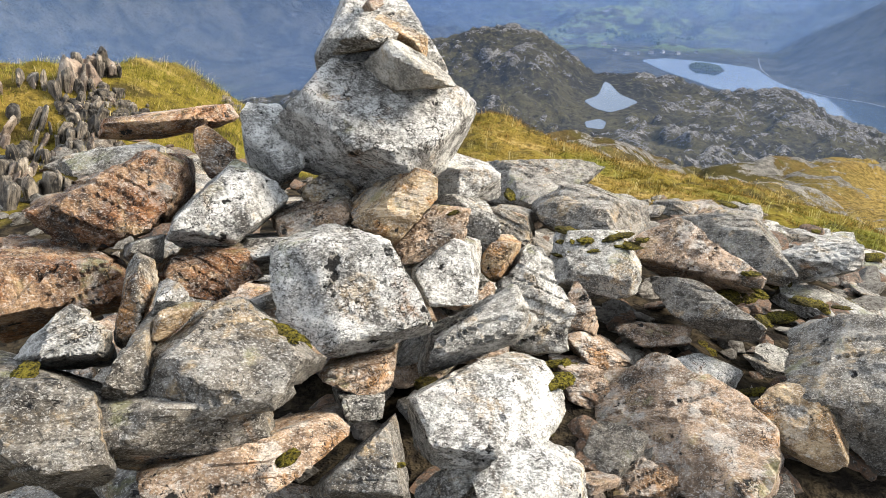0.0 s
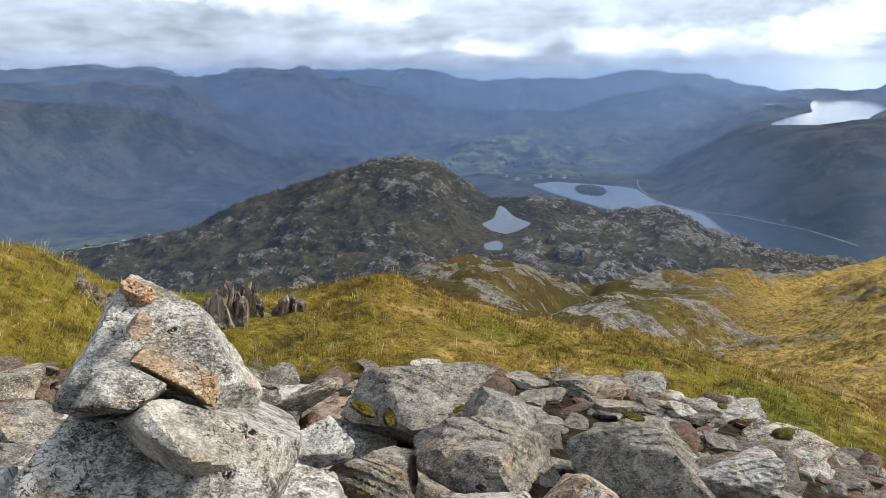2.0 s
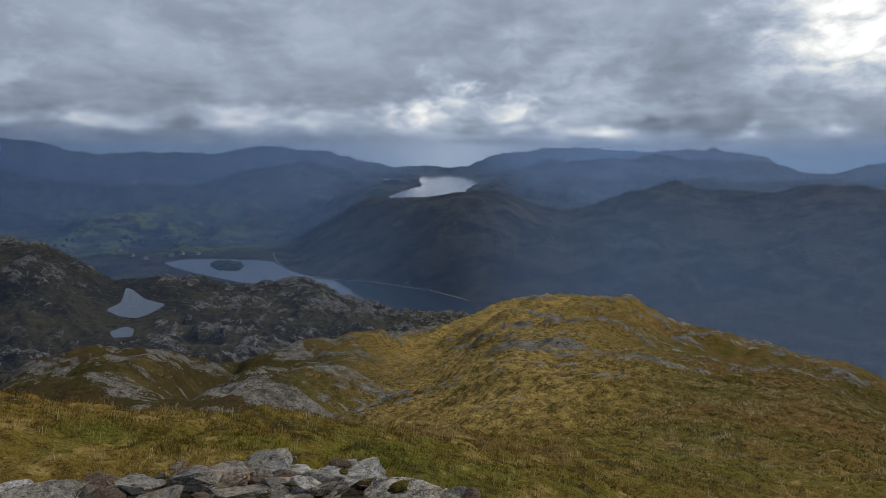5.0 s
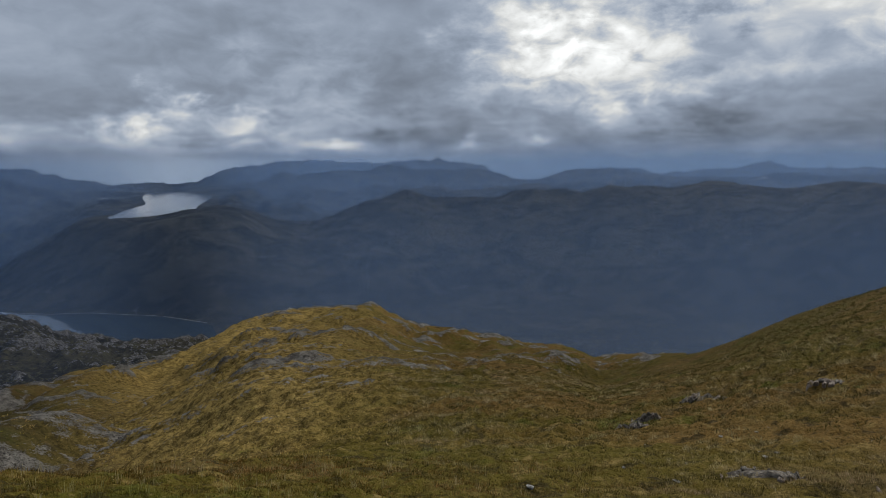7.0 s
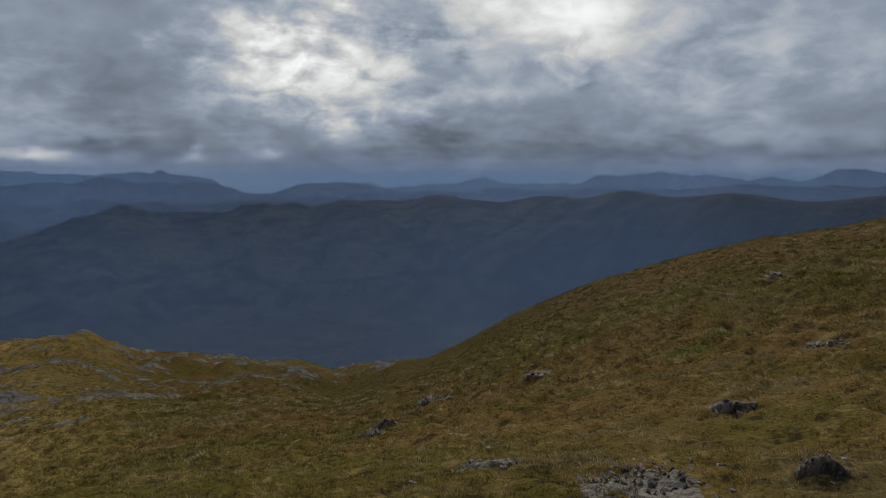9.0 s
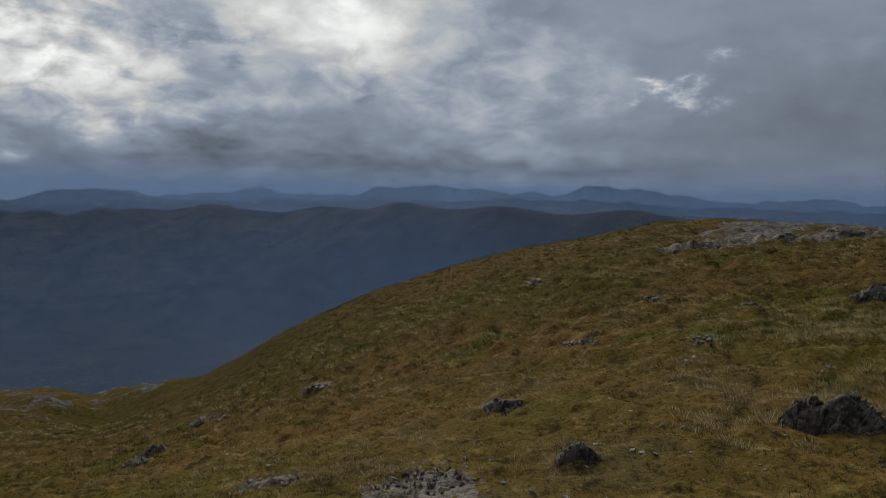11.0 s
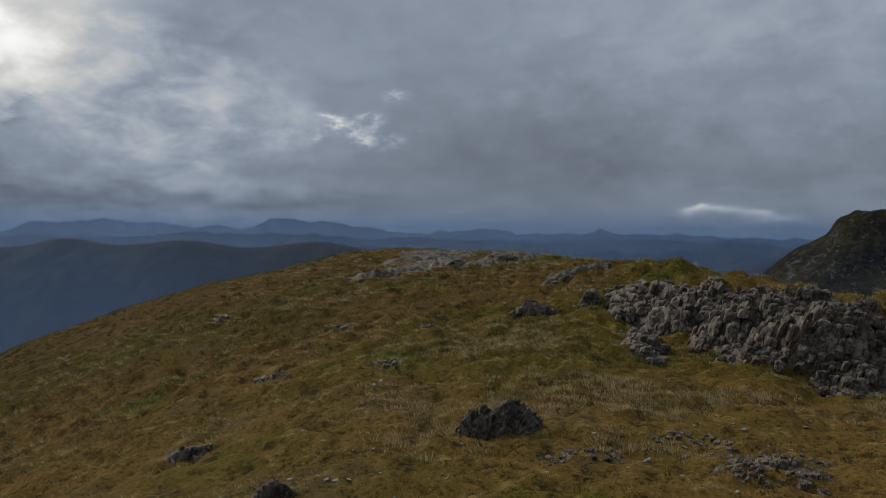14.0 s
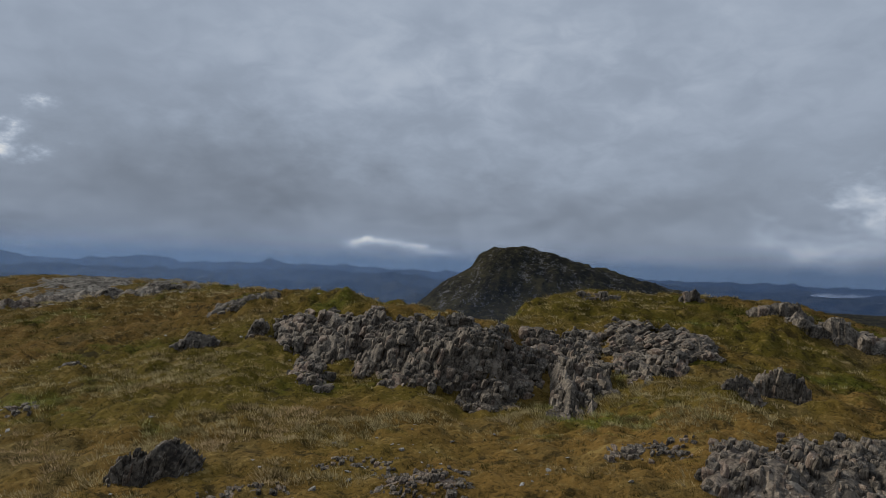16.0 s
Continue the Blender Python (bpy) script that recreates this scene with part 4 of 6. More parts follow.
stone("W", "bright white rounded block at the cairn's front", (-0.419, 0.695, 0.759), (-27, 3, 8), "-177:0.114 -164:0.112 -131:0.119 -87:0.125 -69:0.132 27:0.117 57:0.115 88:0.112 105:0.116", 0.32, 12)
stone("W", "pale brownish stone packed in the cairn wall", (-0.590, 0.804, 0.786), (-23, 5, 14), "-150:0.043 -81:0.028 -10:0.053 95:0.026 143:0.038", 0.22, 20)
stone("P", "brown fractured stone in the cairn wall", (-0.261, 0.905, 0.772), (-23, 0, 2), "-159:0.081 -81:0.044 -73:0.041 -14:0.075 82:0.072 133:0.051", 0.22, 15)
stone("W", "cracked white-grey stone in the cairn wall", (-0.210, 0.849, 0.718), (-25, -0, 1), "-153:0.086 -86:0.061 -21:0.066 10:0.058 72:0.076 127:0.061", 0.22, 15)
stone("W", "speckled gneiss stone beside the cairn boulder", (-0.167, 1.227, 0.804), (-18, -1, -1), "-163:0.068 -100:0.054 -51:0.064 20:0.074 73:0.044 122:0.073", 0.28, 20)
stone("G", "grey blunt stone in the cairn's flank", (-0.163, 1.067, 0.744), (-22, -1, -1), "-148:0.040 -139:0.045 -32:0.057 -4:0.048 62:0.054 87:0.064", 0.26, 15)
stone("B", "rust-brown small stone in the cairn's flank", (-0.098, 0.987, 0.691), (-25, -2, -3), "-156:0.054 -76:0.046 -31:0.030 -5:0.047 96:0.045 147:0.039", 0.18, 20)
stone("S", "streaked grey-white upright slab at the cairn's flank", (-0.006, 1.006, 0.588), (-27, -3, -6), "-165:0.072 -82:0.129 -4:0.071 24:0.060 78:0.111 144:0.093", 0.34, 10)
stone("S", "long grey slab with rusty underside in the cairn", (-0.181, 0.801, 0.587), (-30, -1, -1), "-109:0.125 -71:0.051 -68:0.049 -36:0.100 29:0.160 111:0.065 122:0.057 143:0.084", 0.32, 25)
stone("F", "broad grey slab in the cairn's base", (-0.582, 0.504, 0.726), (-31, 6, 16), "-132:0.133 -89:0.069 -80:0.070 -36:0.135 48:0.097 55:0.092 101:0.090 125:0.085 167:0.127", 0.30, 40)
stone("F", "wide grey-green slab under the cairn's base", (-0.618, 0.408, 0.664), (-36, 7, 18), "-113:0.101 -92:0.056 -55:0.117 -8:0.200 89:0.052 97:0.063 153:0.143", 0.36, -5)
stone("F", "tilted grey flag of stone in the cairn's base", (-0.706, 0.403, 0.754), (-31, 9, 23), "-69:0.041 -61:0.036 -4:0.032 128:0.043 156:0.021", 0.20, 20)
stone("P", "brown mossy slab low in the cairn", (-0.542, 0.393, 0.591), (-39, 6, 15), "-170:0.155 -87:0.047 -74:0.043 -58:0.066 45:0.150 102:0.035 102:0.036", 0.34, 20)
stone("F", "grey flat stone low in the cairn", (-0.334, 0.432, 0.530), (-40, 3, 7), "-92:0.048 8:0.053 16:0.051 130:0.058", 0.32, 30)
stone("P", "brown-grey stone under the white block", (-0.383, 0.645, 0.603), (-33, 3, 7), "-169:0.066 -113:0.038 -75:0.041 -9:0.063 107:0.040", 0.24, -15)
stone("G", "small grey block propping the cairn wall", (-0.376, 0.585, 0.569), (-36, 3, 7), "-164:0.039 -87:0.029 -1:0.041 90:0.029", 0.20, 0)
stone("R", "long banded red-brown beam of stone in the cairn", (-0.895, 0.657, 0.775), (-24, 11, 26), "-180:0.147 -84:0.063 -64:0.071 -20:0.092 73:0.076 88:0.065", 0.34, 5)
stone("R", "rust-brown slab behind the dark upright stone", (-0.712, 0.774, 0.760), (-24, 7, 18), "-135:0.073 -99:0.050 -64:0.054 20:0.096 96:0.045 114:0.050", 0.26, 15)
stone("D", "dark speckled upright flag in the cairn", (-0.734, 0.525, 0.812), (-26, 9, 22), "-129:0.065 -27:0.023 -18:0.019 62:0.067 147:0.032 170:0.021", 0.14, 15)
stone("W", "small rounded white stone in the cairn", (-0.671, 0.514, 0.827), (-26, 8, 20), "-84:0.021 -61:0.019 41:0.027 122:0.022 168:0.021", 0.12, 25)
stone("S", "wedge-shaped grey stone with rusty foot", (-0.815, 0.454, 0.788), (-27, 11, 27), "-118:0.059 -89:0.039 -13:0.063 37:0.051 54:0.050 129:0.041 151:0.047", 0.24, 35)
stone("F", "big grey pitted stone at the cairn's foot", (-0.802, 0.339, 0.692), (-34, 11, 28), "-179:0.089 -123:0.074 -104:0.076 -19:0.099 3:0.079 66:0.083 87:0.100", 0.36, 15)
stone("B", "orange-rusty stone in the cairn's base", (-0.653, 0.470, 0.810), (-28, 8, 20), "-107:0.037 -58:0.016 -45:0.017 76:0.037 115:0.021 162:0.027", 0.13, 20)
stone("G", "small grey chock stone in the cairn", (-0.795, 0.712, 0.832), (-22, 9, 22), "-130:0.030 -83:0.018 -6:0.032 103:0.015 114:0.015", 0.14, 20)
stone("W", "white blocky gneiss stone at the cairn's foot", (-0.151, 0.684, 0.502), (-36, -2, -2), "-160:0.151 -115:0.141 -71:0.098 -15:0.165 32:0.159 68:0.131 115:0.082 116:0.082 171:0.136", 0.34, 20)
stone("W", "white-grey stone low at the cairn's foot", (-0.032, 0.562, 0.413), (-41, -3, -6), "-165:0.112 -87:0.054 -6:0.091 24:0.076 74:0.071 136:0.070", 0.32, 25)
stone("G", "grey stone lying low beside the cairn", (-0.187, 0.578, 0.385), (-42, -1, -0), "-165:0.098 -90:0.047 -61:0.032 -50:0.039 42:0.095 116:0.041", 0.24, 20)
stone("G", "pitted mossy stone in the rubble", (0.265, 1.658, 0.361), (-24, -5, -10), "-171:0.137 -104:0.109 -82:0.104 -17:0.151 30:0.138 90:0.118 148:0.142", 0.34, 35)
stone("P", "pink-orange angular block in the rubble", (0.618, 1.725, 0.359), (-23, -8, -17), "-148:0.147 -104:0.082 -96:0.100 -6:0.202 52:0.084 84:0.140 147:0.182", 0.36, 30)
stone("F", "grey pock-marked slab in the rubble", (0.600, 1.477, 0.298), (-27, -8, -18), "-139:0.088 -120:0.071 -94:0.087 -47:0.181 53:0.060 59:0.054 79:0.077 115:0.147", 0.28, 45)
stone("P", "big pinkish-grey flat-topped stone in the rubble", (0.414, 1.076, 0.164), (-35, -8, -16), "-146:0.233 -99:0.131 -76:0.183 -11:0.261 34:0.181 59:0.143 93:0.191 136:0.199 169:0.228", 0.34, 40)
stone("B", "white and rust-stained stone in the rubble", (0.737, 1.057, 0.188), (-34, -11, -24), "-162:0.083 -112:0.094 -55:0.115 18:0.078 37:0.071 101:0.105 145:0.104", 0.28, 25)
stone("F", "large plain grey slab in the rubble", (0.913, 1.165, 0.243), (-31, -12, -27), "-179:0.172 -140:0.118 -81:0.263 3:0.150 86:0.181 111:0.177", 0.40, 40)
stone("P", "small upright brown stone in the rubble", (0.199, 1.430, 0.311), (-28, -5, -9), "-173:0.033 -105:0.067 -8:0.043 25:0.031 108:0.081", 0.16, 10)
stone("P", "flat brown stone in the rubble", (0.446, 1.480, 0.203), (-29, -7, -14), "-119:0.050 -83:0.045 -2:0.099 82:0.037 113:0.061", 0.26, 35)
stone("W", "whitish stone in the rubble", (0.583, 1.361, 0.133), (-32, -8, -18), "-137:0.066 -86:0.052 -36:0.081 66:0.052 112:0.068", 0.26, 35)
stone("P", "brown flake among small rubble", (0.232, 1.359, 0.202), (-31, -5, -10), "-143:0.051 -106:0.038 -41:0.086 55:0.040 110:0.070", 0.22, 30)
stone("P", "mossy brown stone in the rubble", (0.176, 1.233, 0.176), (-34, -5, -9), "-166:0.062 -112:0.055 -46:0.059 22:0.063 87:0.057", 0.22, 20)
stone("P", "brown-grey stone under the flat-topped block", (0.286, 0.927, 0.088), (-40, -6, -13), "-167:0.130 -85:0.070 -4:0.123 65:0.067 93:0.065", 0.36, 30)
stone("F", "grey angular stone low in the rubble", (0.558, 0.957, 0.016), (-40, -9, -21), "-160:0.108 -82:0.035 19:0.134 97:0.043 149:0.075", 0.30, 30)
stone("F", "broad lichen-spotted grey slab at the turf's edge", (0.158, 2.916, 0.212), (-25, 0, -5), "-117:0.210 -109:0.187 -68:0.177 -43:0.209 57:0.310 93:0.136 98:0.143 156:0.267", 0.36, 62)
stone("F", "flat grey slab lying in the rubble", (0.357, 2.191, 0.334), (-29, -2, -11), "-158:0.214 -122:0.136 -96:0.107 -74:0.140 7:0.304 70:0.115 96:0.132 126:0.168", 0.34, 58)
stone("F", "tilted blue-grey slab in the rubble", (1.045, 2.480, 0.123), (-29, -5, -21), "-161:0.250 -110:0.150 -97:0.166 -19:0.255 41:0.145 56:0.151 111:0.161 117:0.160", 0.36, 52)
stone("S", "layered grey slab in the rubble", (1.394, 2.288, 0.114), (-29, -8, -28), "-178:0.155 -70:0.085 -1:0.129 64:0.116 114:0.078", 0.32, 35)
stone("G", "bluish-grey rounded stone in the rubble", (0.623, 3.123, 0.003), (-26, -2, -11), "-121:0.086 -84:0.090 25:0.111 69:0.080 137:0.129", 0.32, 30)
stone("D", "dark lichened stone at the turf's edge", (-0.260, 3.278, 0.099), (-24, 3, 2), "-124:0.142 -61:0.045 -60:0.046 65:0.127 113:0.048 121:0.051", 0.30, 35)
stone("W", "speckled stone behind the cairn boulder", (-0.170, 2.017, 0.497), (-28, 3, 2), "-158:0.081 -87:0.052 -44:0.080 37:0.062 118:0.077", 0.28, 20)
stone("D", "dark brown stone behind the cairn", (-0.024, 2.083, 0.323), (-31, 2, -1), "-124:0.072 -122:0.070 -61:0.117 9:0.128 76:0.089 112:0.107", 0.36, 30)


def height(x, y):
    return float(land(np.array([float(x)]), np.array([float(y)]))[0][0])


SAMPLES = np.geomspace(3.0, 330.0, 1600)


def on_ground(bearing, sight, steps=SAMPLES):
    """The first place on the ground in that way from the summit, and its distance."""
    b = radians(bearing)
    x, y = EYE.x + steps * math.sin(b), EYE.y + steps * math.cos(b)
    z = land(x, y)[0]
    over = z >= EYE.z + steps * math.tan(radians(sight))
    k = int(np.argmax(over)) if over.any() else len(steps) - 1
    return Vector((x[k], y[k], z[k])), float(steps[k])


UNIT = 0.11


def rubble_meshes(count, level=3):
    made = []
    for k in range(count):
        dice = random.Random(500 + k)
        size = (dice.uniform(0.8, 1.3), dice.uniform(0.6, 1.0), dice.uniform(0.13, 0.34))
        planes = []
        for axis in range(3):
            for sign in (-1, 1):
                normal = [dice.uniform(-0.25, 0.25) for _ in range(3)]
                normal[axis] = sign
                planes.append((tuple(Vector(normal).normalized()), size[axis]))
        for _ in range(6):
            normal = Vector([dice.gauss(0, 1) for _ in range(3)]).normalized()
            planes.append((tuple(normal), sum(abs(normal[i]) * size[i] for i in range(3)) * dice.uniform(0.62, 0.80)))
        mesh = hewn("rubble_stone", planes, size, 30 + k, level, 95.0, 0.065, 0.5)
        mesh.transform(Matrix.Scale(UNIT, 4))
        made.append(mesh)
    return made


# packing inside the cairn
CORE = rubble_meshes(6)
for k, kind in enumerate("GPFDGP"):
    CORE[k].materials.append(STONE[kind])
dice = random.Random(77)
for k in range(70):
    rise = dice.random() ** 1.3
    spread = (1 - rise) * 0.46 + 0.04
    angle = dice.uniform(0, math.tau)
    far = math.sqrt(dice.random()) * spread
    x, y = -0.36 + far * math.cos(angle) * 1.05, 1.36 + far * math.sin(angle) * 0.8
    z = 0.14 + rise * 0.62
    size = dice.uniform(0.07, 0.12)
    ob = new("cairn_stone", CORE[k % 6])
    ob.matrix_world = pose(x, y, z, dice.uniform(-35, 35), dice.uniform(-35, 35), dice.uniform(0, 360)) @ Matrix.Scale(size / UNIT, 4)
    tagged(ob, "shadowed packing stone inside the cairn", "stone", "stones of the cairn")

# rubble spread over the summit round the cairn
RUBBLE = {}
for kind in "FGPWSDBR":
    RUBBLE[kind] = rubble_meshes(5 if kind in "FG" else 3)
    for mesh in RUBBLE[kind]:
        mesh.materials.append(STONE[kind])
WORDS = {"F": "flat grey lichened stone lying in the summit rubble", "G": "grey speckled stone lying in the summit rubble",
         "P": "pinkish-brown stone lying in the summit rubble", "W": "whitish gneiss stone lying in the summit rubble",
         "S": "streaked grey stone lying in the summit rubble", "D": "dark banded stone lying in the summit rubble",
         "B": "rust-stained stone lying in the summit rubble", "R": "red-brown stone lying in the summit rubble"}
HEROES = [(o.matrix_world.translation.copy(), max(o.dimensions) * 0.5) for o in scene.objects if o.name.startswith("cairn_stone")]


def scatter_rubble(count, nearest, farthest, first, last, small, large, seed, kinds="FFFFFGGDDDSPR", sink=0.35):
    dice = random.Random(seed)
    for _ in range(count):
        bearing = radians(dice.uniform(first, last))
        far = math.sqrt(dice.uniform(nearest ** 2, farthest ** 2))
        x, y = EYE.x + far * math.sin(bearing), EYE.y + far * math.cos(bearing)
        size = dice.uniform(small, large) * (0.6 + 0.4 * dice.random())
        kind = dice.choice(kinds)
        mesh = dice.choice(RUBBLE[kind])
        ground_z = height(x, y)
        tip = 26 if size < 0.12 else 15
        ob = new("rubble_stone", mesh)
        ob.matrix_world = pose(x, y, ground_z + size * (0.5 - sink), dice.uniform(-tip, tip), dice.uniform(-tip, tip), dice.uniform(0, 360)) @ Matrix.Scale(size / UNIT, 4)
        tagged(ob, WORDS[kind], "stone", "summit rubble")


scatter_rubble(90, 1.35, 3.6, -42, 58, 0.08, 0.17, 5)
scatter_rubble(105, 2.4, 4.5, -32, 60, 0.09, 0.22, 6)
scatter_rubble(40, 3.7, 4.7, -12, 48, 0.11, 0.20, 8, "FFGPSDD", sink=0.6)


def heap_round(count, seed):
    """Stones lying round the cairn's foot."""
    dice = random.Random(seed)
    for _ in range(count):
        angle, far = dice.uniform(0, math.tau), dice.uniform(0.55, 1.35)
        x, y = -0.42 + far * math.cos(angle), 1.15 + far * math.sin(angle) * 0.85
        if math.hypot(x + 0.15, y + 0.35) < 0.85:
            continue
        size = dice.uniform(0.07, 0.15)
        kind = dice.choice("FFGPRD")
        mesh = dice.choice(RUBBLE[kind] if kind in RUBBLE else CORE)
        z = height(x, y) + max(0, 0.85 - far) * 0.5
        if x > -0.05 and y < 1.9:
            size, z = size * 0.6, z - 0.06
        ob = new("rubble_stone", mesh)
        ob.matrix_world = pose(x, y, z + size * 0.1, dice.uniform(-20, 20), dice.uniform(-20, 20), dice.uniform(0, 360)) @ Matrix.Scale(size / UNIT, 4)
        tagged(ob, WORDS.get(kind, WORDS["P"]), "stone", "summit rubble")


heap_round(60, 21)


def chips(name, label, count, seed, small, large, first, last, near, far_out, level=2, sink=0.5, single=False):
    """Small broken stone between the larger ones, as one spread."""
    rng = np.random.default_rng(seed)
    dirs, tris = ball(level)
    verts, faces, at = [], [], 0
    b = np.radians(rng.uniform(first, last, count))
    r = np.sqrt(rng.uniform(near ** 2, far_out ** 2, count))
    x, y = EYE.x + r * np.sin(b), EYE.y + r * np.cos(b)
    z = land(x, y)[0]
    for k in range(count):
        normals = rng.normal(size=(11, 3))
        normals /= np.linalg.norm(normals, axis=1)[:, None]
        size = rng.uniform(small, large) * np.array([1.0, rng.uniform(0.6, 1.0), rng.uniform(0.20, 0.48)])
        total = (np.maximum(dirs @ normals.T / rng.uniform(0.6, 0.9, 11), 0) ** 40).sum(axis=1)
        v = dirs * np.minimum(np.maximum(total, 1e-9) ** (-1 / 40), 1.5)[:, None] * size
        a, c = rng.uniform(0, math.tau), rng.uniform(-0.5, 0.5)
        v = v @ np.array(Euler((c, c * 0.7, a)).to_matrix()).T
        if single:
            mesh = grid_mesh(name, v, tris, False)
            mesh.materials.append(CHIPS)
            ob = new(name, mesh)
            ob.matrix_world = pose(x[k], y[k], z[k] + size[2] * sink)
            tagged(ob, label, "stone", "summit rubble")
            continue
        verts.append(v + np.array([x[k], y[k], z[k] + size[2] * sink]))
        faces.append(tris + at)
        at += len(dirs)
    if single:
        return None
    mesh = grid_mesh(name, np.concatenate(verts), np.concatenate(faces), False)
    mesh.materials.append(CHIPS)
    return tagged(new(name, mesh), label, "rubble", kind="stuff")


def chip_material():
    mat, n = material("stone_chips")
    shape = n.add("ShaderNodeNewGeometry")
    p = shape.outputs["Position"]
    chance = n.math("FRACT", n.math("ADD", shape.outputs["Random Per Island"], n.add("ShaderNodeObjectInfo").outputs["Random"]))
    mid = n.noise(p, 40.0, 6.0, 0.7)
    colour = n.mix(n.step(chance, 0.35, 0.55), rgb(0.15, 0.09, 0.056), rgb(0.14, 0.128, 0.110))
    colour = n.mix(n.step(chance, 0.75, 0.9), colour, rgb(0.24, 0.215, 0.18))
    colour = n.mix(n.step(mid, 0.56, 0.38), colour, rgb(0.06, 0.05, 0.04))
    grit = n.noise(p, 120.0, 6.0, 0.75)
    colour = n.mix(n.math("MULTIPLY", n.step(grit, 0.55, 0.66), 0.5), colour, rgb(0.5, 0.48, 0.44))
    finish(n, colour, 0.88, bump(n, n.math("ADD", mid, n.math("MULTIPLY", grit, 0.3)), 1.0, 0.035), spec=0.2)
    return mat


CHIPS = chip_material()
chips("rubble_chips", "small broken brown and grey stones", 900, 44, 0.018, 0.062, -45, 64, 1.2, 4.8)
chips("buried_stone", "half-buried grey-brown stone between the summit slabs", 300, 45, 0.06, 0.14, -45, 62, 2.3, 4.7, 3, 0.35, True)
chips("small_rubble", "small brown stones wedged between the slabs", 260, 46, 0.03, 0.07, -45, 62, 0.8, 2.4, 2, 0.35)

def moss_material():
    mat, n = material("cushion_moss")
    p = n.add("ShaderNodeNewGeometry").outputs["Position"]
    tuft = n.noise(p, 160.0, 4.0, 0.7)
    broad = n.noise(p, 14.0, 4.0, 0.6)
    colour = n.mix(n.step(broad, 0.40, 0.60), rgb(0.050, 0.038, 0.010), rgb(0.135, 0.110, 0.014))
    colour = n.mix(n.step(tuft, 0.55, 0.40), colour, rgb(0.014, 0.013, 0.004))
    colour = n.mix(n.step(tuft, 0.58, 0.70), colour, rgb(0.20, 0.175, 0.022))
    finish(n, colour, 0.95, bump(n, tuft, 1.0, 0.02), spec=0.1)
    return mat


MOSS = []
for k in range(4):
    dirs, tris = ball(4)
    lumps = 1 + 0.30 * lattice(*(dirs * 2.1 + k * 5).T, 60 + k) + 0.20 * lattice(*(dirs * 6.0).T, 70 + k) + 0.10 * lattice(*(dirs * 15.0).T, 80 + k)
    mesh = grid_mesh("moss", dirs * lumps[:, None] * np.array([1.1, 0.5 + 0.12 * k, 0.17]) * 0.03, tris)
    mesh.materials.append(MOSS_GREEN if k else moss_material())
    MOSS_GREEN = mesh.materials[0]
    MOSS.append(mesh)


def moss(x, y, z, size):
    dice = random.Random(int(1000 * (x + 3 * y + 7 * z)))
    ob = new("moss", dice.choice(MOSS))
    ob.matrix_world = pose(x, y, z - 0.1 * size, dice.uniform(-15, 15), dice.uniform(-15, 15), dice.uniform(0, 360)) @ Matrix.Scale(size / 0.03, 4)
    tagged(ob, "cushion of yellow-green moss grown between the stones", "moss", "moss cushions")


moss(-0.457, 0.528, 0.738, 0.016)
moss(-0.476, 0.480, 0.786, 0.026)
moss(-0.474, 0.473, 0.780, 0.008)
moss(-0.510, 0.493, 0.796, 0.015)
moss(0.009, 0.691, 0.560, 0.030)
moss(0.130, 1.265, 0.230, 0.027)
moss(0.135, 1.254, 0.224, 0.023)
moss(0.101, 1.270, 0.226, 0.036)
moss(-0.227, 0.918, 0.838, 0.024)
moss(-0.204, 0.901, 0.832, 0.011)
moss(-0.209, 0.888, 0.842, 0.015)
moss(0.071, 2.702, 0.252, 0.059)
moss(0.095, 2.682, 0.246, 0.023)
moss(-0.039, 1.972, 0.375, 0.032)
moss(0.634, 1.585, 0.102, 0.028)
moss(0.599, 1.574, 0.096, 0.024)
moss(0.652, 1.540, 0.104, 0.032)
moss(0.706, 1.592, 0.285, 0.038)
moss(0.766, 1.610, 0.279, 0.019)
moss(0.763, 1.570, 0.286, 0.030)
moss(0.943, 1.814, 0.071, 0.036)
moss(0.918, 1.777, 0.065, 0.028)
moss(0.164, 1.652, 0.451, 0.026)
moss(0.236, 1.648, 0.468, 0.041)
moss(0.183, 1.628, 0.462, 0.014)
moss(0.317, 1.642, 0.477, 0.034)
moss(-0.321, 0.391, 0.603, 0.015)
moss(-0.289, 0.390, 0.597, 0.009)
moss(-0.461, 0.360, 0.634, 0.016)
moss(-0.252, 0.695, 0.546, 0.030)
moss(-0.272, 0.684, 0.540, 0.011)
moss(-0.826, 0.344, 0.796, 0.019)
moss(0.358, 1.614, 0.459, 0.041)
moss(0.393, 1.629, 0.453, 0.023)
moss(0.740, 1.538, 0.397, 0.031)
moss(0.057, 1.010, 0.151, 0.028)
moss(0.089, 1.011, 0.145, 0.019)
moss(0.682, 1.264, 0.139, 0.034)
moss(1.159, 1.954, 0.081, 0.055)
moss(1.223, 1.924, 0.075, 0.019)
moss(1.802, 2.780, -0.218, 0.058)
moss(1.156, 2.273, 0.023, 0.051)
moss(1.231, 2.230, 0.017, 0.019)
moss(-0.085, 2.047, 0.154, 0.049)
moss(-0.038, 1.963, 0.199, 0.047)
moss(0.019, 1.983, 0.193, 0.020)
moss(0.144, 2.276, 0.092, 0.041)
moss(0.176, 1.719, 0.468, 0.039)
moss(0.209, 1.720, 0.462, 0.019)
moss(0.520, 2.209, 0.114, 0.032)
moss(0.351, 1.644, 0.479, 0.036)
moss(0.407, 1.620, 0.473, 0.020)
